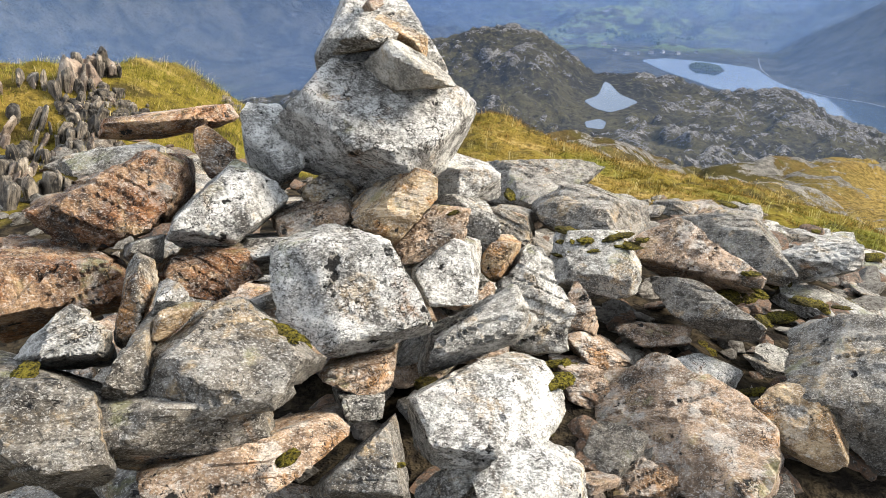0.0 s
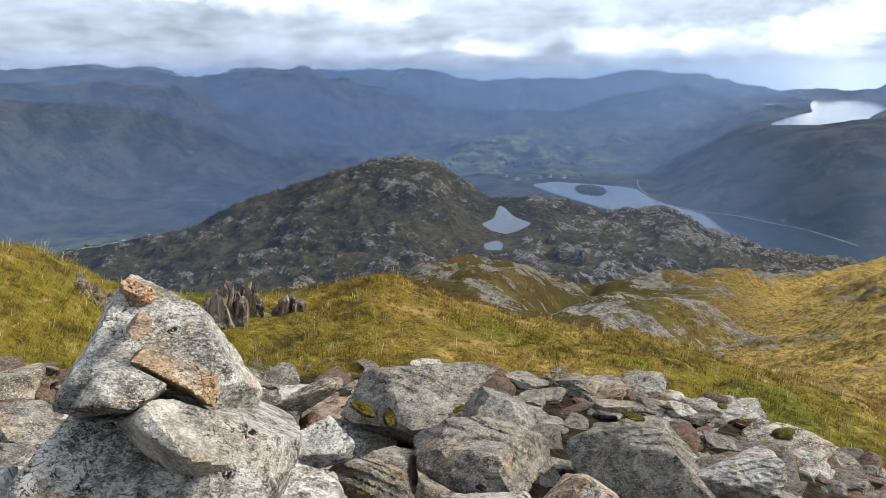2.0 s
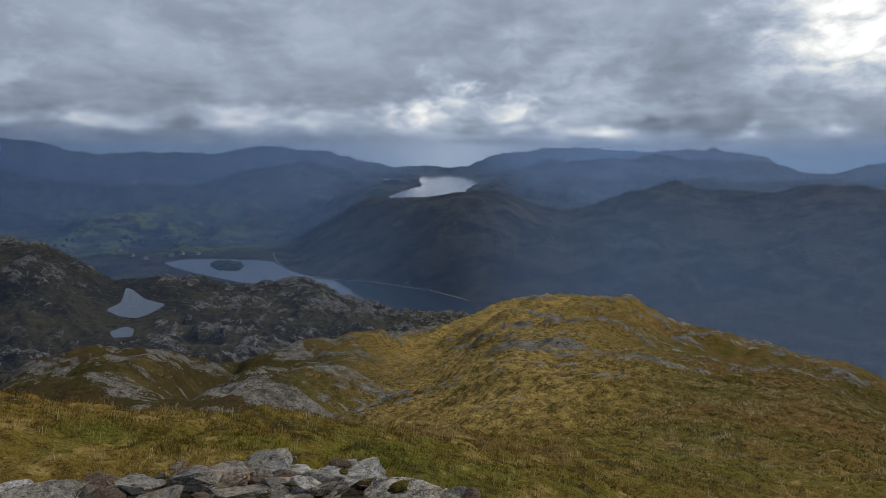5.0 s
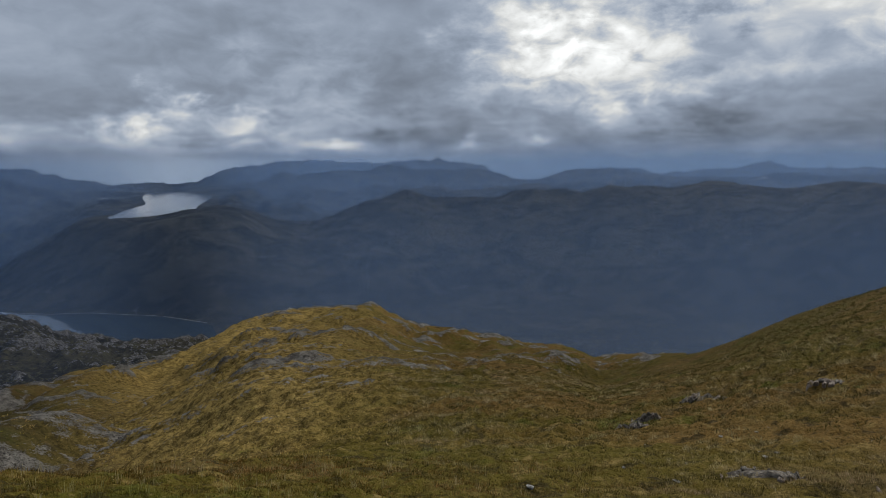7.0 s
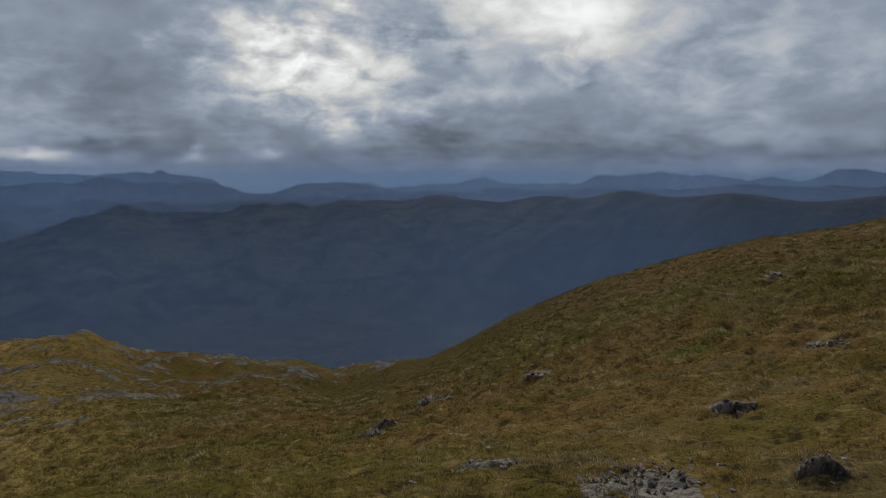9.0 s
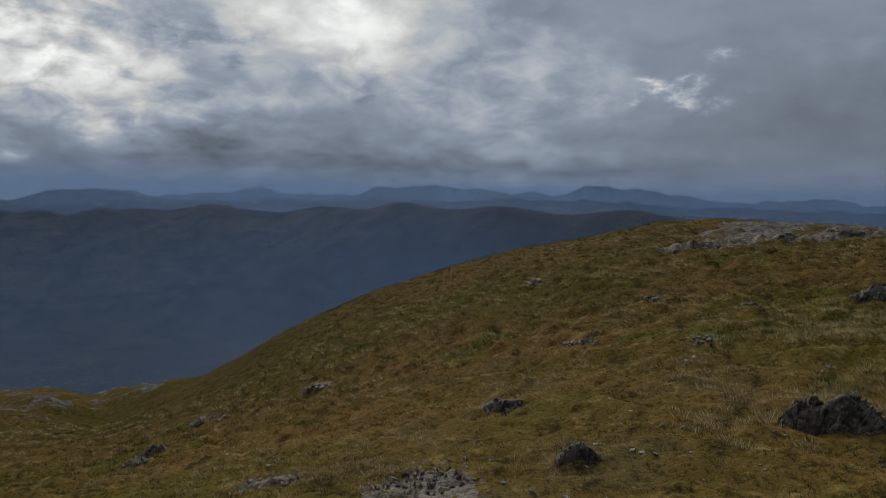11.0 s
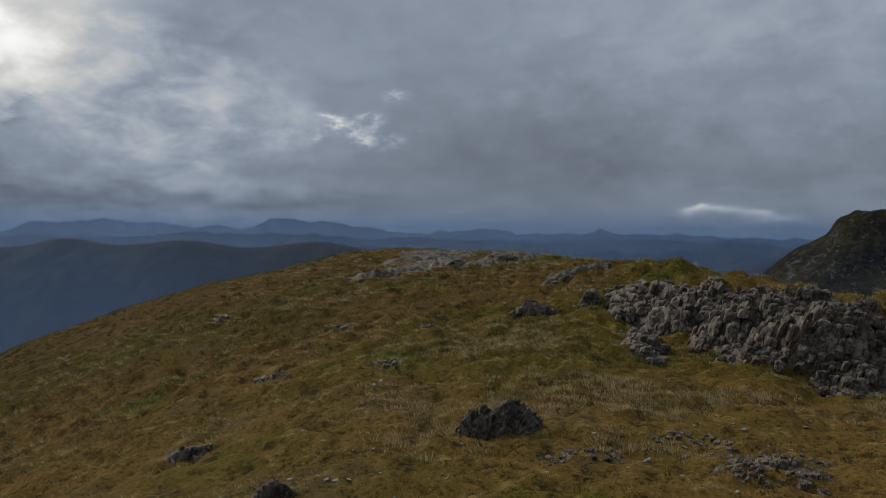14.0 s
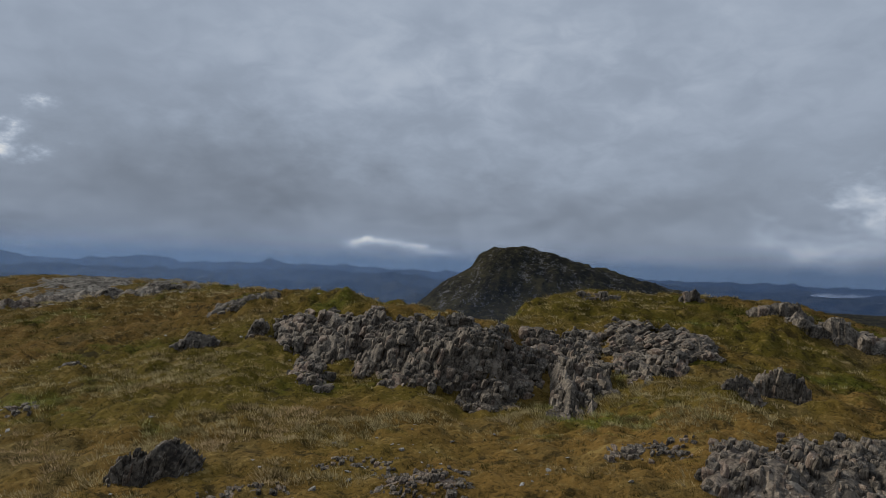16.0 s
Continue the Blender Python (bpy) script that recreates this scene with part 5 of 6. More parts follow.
moss(0.350, 2.708, 0.255, 0.031)
moss(-0.041, 2.725, 0.277, 0.051)
moss(-0.077, 2.756, 0.271, 0.023)
moss(1.659, 3.525, -0.230, 0.041)
moss(1.558, 2.974, -0.169, 0.043)
moss(1.605, 2.918, -0.175, 0.030)
moss(1.522, 2.244, -0.080, 0.038)
moss(1.217, 1.929, 0.068, 0.034)
moss(1.295, 1.939, 0.062, 0.032)
moss(1.078, 1.951, 0.015, 0.046)
moss(0.776, 1.534, 0.334, 0.027)
moss(0.769, 1.512, 0.328, 0.023)
moss(0.937, 3.266, -0.168, 0.051)
moss(2.341, 3.452, -0.403, 0.054)
moss(2.362, 3.431, -0.409, 0.026)
moss(2.093, 3.702, -0.337, 0.047)
moss(1.024, 2.498, 0.277, 0.038)
moss(1.104, 2.527, 0.271, 0.019)
moss(2.290, 3.104, -0.412, 0.053)
moss(0.237, 1.607, 0.440, 0.032)
moss(0.192, 1.616, 0.434, 0.027)
moss(0.149, 1.622, 0.417, 0.034)

# pale stones lying loose in the hillside grass
dice = random.Random(97)
SPILLS = ((107, 7.6, 1.6), (112, 8.4, 1.5), (116, 14, 3.0), (131, 8.2, 1.8), (141, 8.6, 1.5), (125, 20, 4.0), (150, 9.5, 1.8), (78, 12, 3.0))
for k in range(180):
    where, far, spread = SPILLS[k % len(SPILLS)]
    bearing, far = radians(where), far + dice.gauss(0, spread * 0.6)
    x, y = EYE.x + far * math.sin(bearing) + dice.gauss(0, spread * 0.5), EYE.y + far * math.cos(bearing) + dice.gauss(0, spread * 0.5)
    size = dice.uniform(0.010, 0.034) * (1 + far / 25) * dice.uniform(0.6, 1.1)
    kind = dice.choice("WWG")
    ob = new("hillside_stone", dice.choice(RUBBLE[kind]))
    ob.matrix_world = pose(x, y, height(x, y) + size * 0.25, dice.uniform(-20, 20), dice.uniform(-20, 20), dice.uniform(0, 360)) @ Matrix.Scale(size / UNIT, 4)
    tagged(ob, "small pale stone lying loose in the hill grass", "stone", "stones in the hill grass")

# ---- outcrops of upright-bedded rock ----
def swell_of(u, v):
    """The rounded form of an outcrop over its plan, 0 to 1: steep in front, running back into the turf."""
    t = np.clip((v - 0.03) / 0.27, 0, 1)
    w = np.clip((v - 0.42) / 0.58, 0, 1)
    return np.maximum(1 - np.abs(2 * u - 1) ** 2.6, 0) ** 0.7 * t * t * (3 - 2 * t) * (1 - w * w * (3 - 2 * w))


def rock_patch(foot, bearing, width, rise, deep, lean, seed, centre, rugged):
    """Bedded rock breaking out of the slope: a steep ribbed front that runs back into the turf."""
    nu, nv = 72, 26
    u, v = np.meshgrid(np.linspace(0, 1, nu), np.linspace(0, 1, nv), indexing="ij")
    slant = u + lean / 90.0 * v * 0.9 + 0.05 * fractal(u * 3, v * 3, 2, 0.5, seed)
    ribs = fractal(slant * max(5.0, width / 0.15) * 0.5, v * 2.3 + seed, 3, 0.6, seed + 3, True)
    form = swell_of(u, v + 0.05 * rugged * ribs)
    tall = rise * form * (0.80 + 0.20 * rugged * ribs + 0.15 * rugged * fractal(u * 3.2 + seed, v * 0.7, 3, 0.6, seed + 11))
    tall += 0.035 * rise * fractal(u * width * 3, v * deep * 3, 3, 0.6, seed + 17) * np.clip(form * 3, 0, 1)
    b = radians(bearing)
    across, away = (u - 0.5) * width, (v - 0.16) * deep
    x = foot.x + across * math.cos(b) + away * math.sin(b)
    y = foot.y - across * math.sin(b) + away * math.cos(b)
    edge = np.minimum(np.minimum(u, 1 - u) * 9, np.minimum(v, 1 - v) * 7)
    z = land(x.ravel(), y.ravel())[0].reshape(x.shape) + tall - 0.12 * rise * (1 - np.clip(edge, 0, 1)) - 0.03
    verts = np.stack([x - centre.x, y - centre.y, z - centre.z], -1).reshape(-1, 3)
    i, j = np.meshgrid(np.arange(nu - 1), np.arange(nv - 1), indexing="ij")
    faces = np.stack([i * nv + j, (i + 1) * nv + j, (i + 1) * nv + j + 1, i * nv + j + 1], -1).reshape(-1, 4)
    mesh = grid_mesh("bedded_face", verts, faces)
    mesh.set_sharp_from_angle(angle=radians(30))
    mesh.materials.append(CRAG)
    return mesh


def slab_meshes(count):
    """Split slabs on edge, thin along x, one unit high, with stepped tops and flat broken faces."""
    made = []
    for k in range(count):
        dice = random.Random(900 + k)
        size = (dice.uniform(0.16, 0.34), dice.uniform(0.30, 0.50), 0.5)
        planes = []
        for axis in range(3):
            for sign in (-1, 1):
                normal = [dice.uniform(-0.14, 0.14) for _ in range(3)]
                normal[axis] = sign
                planes.append((tuple(Vector(normal).normalized()), size[axis]))
        for _ in range(7):
            normal = Vector((dice.gauss(0, 0.9), dice.gauss(0, 0.8), abs(dice.gauss(0.2, 0.8)))).normalized()
            planes.append((tuple(normal), sum(abs(normal[i]) * size[i] for i in range(3)) * dice.uniform(0.58, 0.84)))
        mesh = hewn("slab", planes, size, 130 + k, 3, 160.0, 0.045)
        mesh.polygons.foreach_set("use_smooth", np.zeros(len(mesh.polygons), bool))
        mesh.materials.append(CRAG)
        made.append(mesh)
    return made


SLABS = slab_meshes(12)


def outcrop(label, spots, seed, lean=0.0, name="rock_outcrop", fan=0.0, slim=1.0, dome=False, flush=False):
    """Rock that breaks through the turf: spots are (bearing, sight, width, height, beds), in degrees as seen from the summit."""
    dice = random.Random(seed)
    base, _ = on_ground(spots[0][0], spots[0][1])
    thing = new(name)
    thing.matrix_world = pose(*base)
    tagged(thing, label, "rock outcrop", "outcrops in the turf")
    for bearing, sight, wide, tall, _ in spots:
        foot, far = on_ground(bearing, sight)
        _, beyond = on_ground(bearing, sight + tall * 0.85)
        width, rise = far * radians(wide) * 1.2, far * radians(tall)
        sloping = beyond - far < rise * 7 and not dome
        if dome:
            rise, deep = rise * 0.70, width * 0.62
        elif sloping:
            rise, deep = rise * (0.13 if flush else 0.30), (beyond - far) * 1.35
        else:
            rise, deep = rise * (0.35 if flush else 0.72), max(width * 0.6, rise * 1.6)
        face = bearing + dice.uniform(-8, 8)
        piece = new("bedded_face", rock_patch(foot, face, width, rise, deep, lean, dice.randrange(1000), base, 0.3 if dome else 1.0))
        piece.parent = thing
        # slabs split from the face, standing in it on edge
        b = radians(face)
        unit = far * 0.0105 * slim
        count = int(min(120, max(9, 1.5 * width * max(deep if sloping else rise, unit) / (unit * unit * 2.2))))
        u = np.array([(k + dice.random()) / count for k in range(count)])
        v = np.array([0.06 + (0.80 if sloping else 0.50) * dice.random() ** 1.2 for _ in range(count)])
        form = swell_of(u, v)
        across, away = (u - 0.5) * width * 0.96, (v - 0.16) * deep
        x, y = foot.x + across * math.cos(b) + away * math.sin(b), foot.y - across * math.sin(b) + away * math.cos(b)
        z = land(x, y)[0] + 0.85 * rise * form
        for k in range(count):
            thick = unit * dice.uniform(0.4, 1.5) * (0.7 if dome or flush else 1.0)
            high = max(min(rise * dice.uniform(0.5, 1.1) * (0.6 if dome else 1.0), thick * dice.uniform(3.0, 8.0)) * (0.35 + 0.65 * form[k]), thick * 0.7)
            slab = new("slab", dice.choice(SLABS))
            slab.parent = thing
            slab.matrix_local = Matrix.Translation(-base) @ pose(x[k], y[k], z[k] - high * (dice.uniform(0.54, 0.68) if dome or flush else dice.uniform(0.24, 0.50)), dice.uniform(-12, 6), lean + fan * (u[k] - 0.5) + dice.uniform(-5, 5), -face + dice.uniform(-9, 9)) @ Matrix.Diagonal((thick * 1.7, thick * dice.uniform(2.0, 3.8), high * 1.45, 1))
    return thing


# narrow slabs on edge where the turf mound breaks off
dice = random.Random(313)
for k in range(130):
    bearing, far = radians(dice.uniform(-42, -32.0)), dice.uniform(3.9, 5.6)
    x, y = EYE.x + far * math.sin(bearing), EYE.y + far * math.cos(bearing)
    tall, wide = dice.uniform(0.06, 0.18), dice.uniform(0.04, 0.11)
    ob = new("upright_stone", dice.choice(SLABS))
    ob.matrix_world = pose(x, y, height(x, y) + tall * 0.1, dice.uniform(-20, 20), 14 + dice.uniform(-14, 22), 30 + dice.uniform(-25, 25)) @ Matrix.Diagonal((wide, wide * 2.0, tall * 1.4, 1))
    tagged(ob, "narrow grey slab standing on edge in the turf", "stone", "slabs on edge")

outcrop("cluster of upright grey slabs standing in the turf crest", [(-11.7, -18.94, 2.7, 3.8, 7), (-9.9, -18.27, 1.8, 3.2, 5), (-12.9, -18.37, 1.8, 2.3, 4)], 1, 14)
outcrop("grey rock standing in the turf crest", [(-6.9, -18.45, 2.1, 1.8, 3)], 2, 10)
outcrop("lichened upright slabs at the edge of the turf mound", [(-32.5, -13.07, 2.7, 2.7, 6), (-31.0, -12.31, 2.7, 2.3, 6), (-33.1, -15.69, 2.7, 2.3, 6), (-31.0, -14.84, 2.3, 1.8, 4)], 3, 8)
outcrop("small grey rocks low in the turf mound", [(-29.5, -16.40, 2.7, 2.3, 3), (-33.3, -18.56, 3.2, 3.2, 4)], 4, 5)
outcrop("grey boulder on the crest of the turf mound", [(-20.7, -16.06, 2.3, 1.4, 2)], 5, 0)
outcrop("pale low outcrop lying in the brown grass", [(81.8, -22.55, 5.7, 1.5, 6)], 6, 20, flush=True)
outcrop("broad dark outcrop flush with the grass", [(94.1, -24.27, 10.4, 3.6, 11)], 7, 25, flush=True)
outcrop("small grey boulder standing in the grass", [(106.7, -20.59, 3.0, 2.1, 4)], 8, 10, slim=0.8, dome=True)
outcrop("dark rock half sunk in the grass slope", [(100.5, -17.42, 2.8, 1.4, 4)], 9, 15, slim=0.8, dome=True)
outcrop("flat pale rock in the brown slope", [(85.5, -15.58, 2.1, 0.6, 2)], 10, 0, flush=True)
outcrop("slanting pale slabs on the slope", [(73.0, -19.55, 2.3, 1.5, 3), (72.0, -20.41, 2.3, 0.9, 3), (77.9, -17.66, 1.8, 0.6, 2), (76.4, -17.80, 1.4, 0.5, 2)], 11, 40, flush=True)
outcrop("upright-bedded wall between the crag's buttresses", [(136.2, -7.0, 3.2, 3.2, 7), (139.4, -7.6, 3.6, 3.4, 7), (143.5, -8.1, 4.0, 3.8, 8), (147.6, -8.7, 4.0, 4.0, 8), (147.8, -10.2, 3.6, 2.4, 7), (142.0, -6.4, 4.0, 2.2, 7), (146.5, -6.6, 4.2, 2.4, 7), (152.2, -8.6, 3.4, 3.0, 6)], 41, 12)
outcrop("scattered stones in the hillside grass", [(107.0, -11.93, 3.2, 1.0, 4), (115.9, -10.98, 1.6, 0.8, 2)], 13, 0, flush=True)
outcrop("small stones low on the hillside", [(112.2, -8.02, 1.4, 0.5, 2), (118.9, -7.95, 1.3, 0.7, 2), (102.8, -7.17, 0.8, 0.4, 1)], 14, 0, flush=True)
outcrop("striped dark boulder bedded on edge in the grass", [(124.6, -16.11, 6.0, 3.5, 9)], 15, 14, fan=40, slim=0.6, dome=True)
outcrop("paired grey rocks on the hillside", [(127.1, -6.77, 3.0, 1.7, 5), (131.7, -5.85, 1.5, 1.4, 2)], 16, 12, dome=True)
outcrop("small dark outcrop below the crag", [(136.0, -9.62, 2.4, 1.2, 4)], 17, 8)
outcrop("flat stony outcrop beside the path", [(131.0, -17.64, 6.3, 1.1, 6), (139.6, -15.71, 5.9, 1.0, 6)], 18, 5, flush=True)
outcrop("ragged outcrop at the edge of the worn turf", [(145.0, -17.36, 7.2, 2.4, 8)], 19, 8, flush=True)
outcrop("bare stony brow of the grassy hill", [(115.4, -3.90, 5.9, 1.5, 7), (120.8, -2.96, 6.8, 1.4, 7), (125.2, -2.51, 4.1, 1.0, 5), (130.5, -3.45, 5.0, 0.8, 5)], 20, 10, flush=True)
outcrop("dark upright-bedded crag above the grass", [(134.8, -6.65, 2.7, 2.7, 7), (137.5, -7.27, 3.6, 3.6, 8), (135.6, -8.60, 2.3, 1.6, 4)], 21, 12)
outcrop("broken face of the upright-bedded crag", [(141.5, -7.86, 4.5, 3.8, 9), (145.6, -8.62, 5.0, 4.3, 10), (143.4, -9.35, 3.6, 2.0, 6), (139.7, -6.13, 4.1, 2.3, 7)], 22, 14)
outcrop("lower buttress of the upright-bedded crag", [(149.7, -11.17, 4.1, 2.7, 8), (150.6, -8.87, 5.0, 3.2, 9), (149.6, -6.71, 5.4, 2.0, 9)], 23, 12)
outcrop("grey end of the crag running into the knoll", [(153.8, -7.40, 3.2, 2.3, 6), (154.0, -5.85, 2.7, 1.4, 4)], 24, 10)
outcrop("reddish upright buttress beside the gully", [(156.6, -10.78, 3.2, 6.1, 6), (158.3, -9.30, 2.3, 4.1, 4), (157.1, -6.35, 2.7, 2.0, 4)], 25, 6)
outcrop("dark rocks below the pale slab", [(160.6, -7.64, 2.3, 1.6, 4), (162.3, -7.95, 2.7, 2.0, 4), (163.9, -7.61, 1.8, 2.3, 3)], 26, 8)
outcrop("pale sloping slab on the knoll", [(162.2, -5.69, 5.4, 2.0, 5), (164.7, -6.50, 5.0, 2.3, 6), (160.5, -4.85, 2.7, 1.0, 3)], 27, 55)
outcrop("rounded dark boulder on the knoll's flank", [(171.5, -8.63, 3.4, 3.2, 5), (168.9, -8.82, 2.5, 1.8, 4), (169.5, -9.36, 1.8, 0.9, 3)], 28, 10, slim=0.7, dome=True)
outcrop("rocks along the knoll's skyline", [(165.3, -1.89, 1.4, 0.7, 3), (158.3, -2.12, 2.7, 0.5, 3), (171.4, -2.93, 4.1, 1.2, 5), (174.8, -4.29, 5.4, 1.6, 6), (177.2, -5.05, 3.6, 1.5, 4)], 29, 5)
outcrop("near bedded outcrop in the worn turf", [(170.0, -15.91, 6.8, 4.5, 10), (174.3, -15.02, 6.3, 4.1, 9), (177.0, -14.19, 4.1, 3.6, 6)], 30, 10)
outcrop("low ragged outcrop in the worn turf", [(160.8, -14.18, 2.7, 1.5, 5), (163.4, -13.67, 3.6, 1.5, 6)], 31, 8, flush=True)

# ---- turf ----
def grass_material(name, colours, lumps=2.1):
    mat, n = material(name)
    place = n.add("ShaderNodeNewGeometry")
    chance = place.outputs["Random Per Island"]
    where = place.outputs["Position"]
    patch = n.noise(n.vec("ADD", where, (9.0, 3.0, 1.0)), 0.33, 8.0, 0.66, 0.3)
    lump = n.noise(n.vec("ADD", where, (31.0, 7.0, 2.0)), lumps, 5.0, 0.64)
    tuft = n.noise(n.vec("ADD", where, (5.0, 17.0, 2.0)), lumps * 3.2, 3.0, 0.60)
    pick = n.math("ADD", n.math("MULTIPLY", chance, 0.20), n.math("ADD", n.math("MULTIPLY", n.math("ADD", lump, tuft), 0.5), n.math("MULTIPLY", patch, 0.25)))
    # tussock shadows coloured in: darkest tone low in the lumps, palest on top
    colour = n.mix(n.step(pick, 0.645, 0.73), rgb(*colours[0]), rgb(*colours[1]))
    colour = n.mix(n.step(pick, 0.755, 0.84), colour, rgb(*colours[2]))
    colour = n.mix(n.step(patch, 0.52, 0.64), colour, n.mix(1.0, colour, rgb(1.02, 0.91, 1.0), "MULTIPLY"))
    colour = n.mix(n.step(patch, 0.46, 0.34), colour, n.mix(1.0, colour, rgb(0.76, 0.98, 0.66), "MULTIPLY"))
    lie = n.vec("NORMALIZE", n.vec("ADD", n.vec("MULTIPLY", place.outputs["Normal"], (0.6, 0.6, 0.6)), (0.0, 0.0, 0.7)))
    solid = n.add("ShaderNodeBsdfDiffuse", Color=colour, Normal=lie)
    thin = n.add("ShaderNodeBsdfTranslucent", Color=colour)
    n.add("ShaderNodeOutputMaterial", n.add("ShaderNodeMixShader", 0.35, solid, thin))
    return mat


def turf(name, label, places, tall, blades, spread, width, seed, mat, simple=False, droop=1.0, dome=0.0):
    """One object of many grass blades: each place (x, y, z) grows a tuft; tall holds each tuft's height."""
    rng = np.random.default_rng(seed)
    n = len(places)
    root = np.repeat(places, blades, axis=0)
    size = np.repeat(tall, blades) * rng.uniform(0.55, 1.1, n * blades)
    turn = rng.uniform(0, math.tau, n * blades)
    out = np.stack([np.cos(turn), np.sin(turn), np.zeros_like(turn)], 1)
    face = rng.uniform(0, math.tau, n * blades)
    side = np.stack([np.cos(face), np.sin(face), np.zeros_like(face)], 1)
    far_out = rng.uniform(0, 1, n * blades) ** (0.6 if dome else 1.0)
    off = np.repeat(tall, blades) * spread * far_out
    size = size * (1 - dome * far_out ** 2)
    root = root + out * off[:, None]
    bend = rng.uniform(0.15, 0.95, n * blades) ** (1 / droop)
    wind = np.array([0.30, 0.16, 0.0])
    mid = root + (out * (bend * 0.22)[:, None] + wind * 0.2) * size[:, None] + np.array([0, 0, 0.60]) * size[:, None]
    tip = root + (out * (bend * 0.72)[:, None] + wind * 0.6) * size[:, None] + np.array([0, 0, 0.92]) * (size * (1.1 - bend * (0.25 + 0.2 * droop)))[:, None]
    w = np.repeat(width, n * blades)[:, None] if np.isscalar(width) else np.repeat(width, blades)[:, None]
    root = root - np.array([0, 0, 0.02])
    verts = np.stack([root - side * w, root + side * w, mid + side * w * 0.8, mid - side * w * 0.8, tip], 1).reshape(-1, 3)
    base = np.arange(n * blades)[:, None] * 5
    if simple:
        verts = np.stack([root - side * w, root + side * w, tip], 1).reshape(-1, 3)
        base = np.arange(n * blades)[:, None] * 3
        faces = base + np.array([[0, 1, 2]])
    else:
        faces = np.concatenate([base + np.array([[0, 1, 2]]), base + np.array([[0, 2, 3]]), base + np.array([[3, 2, 4]])])
    mesh = grid_mesh(name, verts, faces, False)
    mesh.materials.append(mat)
    return tagged(new(name, mesh), label, "grass", kind="stuff")


def sown(count, nearest, farthest, first, last, seed, power=2.0, skip=0.5, fade=0.01, fade_out=0.01):
    """Places on the turf, denser near the summit; none where the ground is bare rock."""
    rng = np.random.default_rng(seed)
    b = np.radians(rng.uniform(first, last, count))
    r = (rng.uniform(nearest ** power, farthest ** power, count)) ** (1 / power)
    x, y = EYE.x + r * np.sin(b), EYE.y + r * np.cos(b)
    z, rock, *_ = land(x, y)
    keep = (rock < skip) & (rng.random(count) < np.clip((np.degrees(b) - first) / fade, 0, 1) * np.clip((last - np.degrees(b)) / fade_out, 0, 1))
    return np.stack([x, y, z], 1)[keep], r[keep], x[keep], y[keep]


OLIVE = grass_material("summit_grass_brown", ((0.042, 0.035, 0.009), (0.14, 0.084, 0.019), (0.34, 0.215, 0.072)), 4.2)
GREEN = grass_material("summit_grass", ((0.060, 0.060, 0.010), (0.170, 0.150, 0.022), (0.31, 0.255, 0.065)), 4.2)
BROWN = grass_material("hill_grass", ((0.034, 0.031, 0.009), (0.116, 0.089, 0.027), (0.25, 0.190, 0.076)))
# gold blades lightened to carry the sunlight on the shoulder
SUNLIT_GOLD = grass_material("sunlit_gold_grass", ((0.11, 0.082, 0.020), (0.33, 0.235, 0.062), (0.54, 0.41, 0.14)))
STRAW = grass_material("straw_grass", ((0.16, 0.126, 0.054), (0.34, 0.272, 0.130), (0.50, 0.415, 0.22)))

places, r, x, y = sown(22000, 4.5, 10.0, -42, 80, 1, 1.6, 0.5, 0.01, 40)
hump = fractal(x / 0.5, y / 0.5, 3, 0.55, 87)
tall = (0.022 + 0.024 * np.random.default_rng(2).random(len(places))) * (1 + 0.7 * hump)
mound = np.degrees(np.arctan2(x - EYE.x, y - EYE.y)) + 4 * fractal(x / 0.8, y / 0.8, 2, 0.5, 7) < -6
turf("mound_turf", "yellow-green summit grass in mossy hummocks", places[mound], tall[mound], 14, 1.6, 0.0026, 3, GREEN, True, 2.0)
turf("summit_turf", "brown and olive summit grass in low hummocks", places[~mound], tall[~mound], 14, 1.5, 0.0028, 3, OLIVE, True, 2.0)
places, r, x, y = sown(700, 4.4, 9.5, -42, 70, 4, 1.6, 0.5, 0.01, 30)
turf("straw_blades", "long straw-coloured grass blades", places, 0.07 + 0.08 * np.random.default_rng(5).random(len(places)), 7, 0.35, 0.0016, 6, STRAW)
places, r, x, y = sown(52000, 6.0, 80.0, 42, 184, 7, 0.85, 0.4, 25)
clump = fractal(x / 0.7, y / 0.7, 3, 0.55, 97) + 0.5 * fractal(x / 4, y / 4, 2, 0.5, 98)
places, r, clump = places[clump > -0.5], r[clump > -0.5], clump[clump > -0.5]
tall = (0.030 + 0.040 * np.random.default_rng(8).random(len(places))) * np.clip(r / 13, 0.8, 1.6) * (1 + 0.3 * np.clip(clump, 0, 1))
turf("hill_turf", "brown and green hill grass in tussocks", places, tall, 7, 1.6, np.clip(r * 0.0006, 0.004, 0.03), 9, BROWN, True, 2.6)
places, r, x, y = sown(14000, 6.5, 62.0, 40, 184, 17, 0.85, 0.4, 20)
band = fractal(x / 2.2, y / 2.2, 3, 0.55, 19)
places, r = places[band > -0.35], r[band > -0.35]
tall = (0.055 + 0.055 * np.random.default_rng(18).random(len(places))) * np.clip(r / 13, 0.8, 1.7)
turf("hill_tussocks", "low domed tussocks of brown and green hill grass", places, tall, 30, 1.5, np.clip(r * 0.0005, 0.003, 0.02), 19, BROWN, True, 1.8, 0.85)
places, r, x, y = sown(16000, 7.0, 48.0, 52, 184, 11, 0.8)
b = np.arctan2(x, y)
keep = fractal(b * 5.0, np.log(r) * 9.0, 4, 0.6, 83) + 0.35 * fractal(x / 1.3, y / 1.3, 2, 0.5, 84) > 0.34
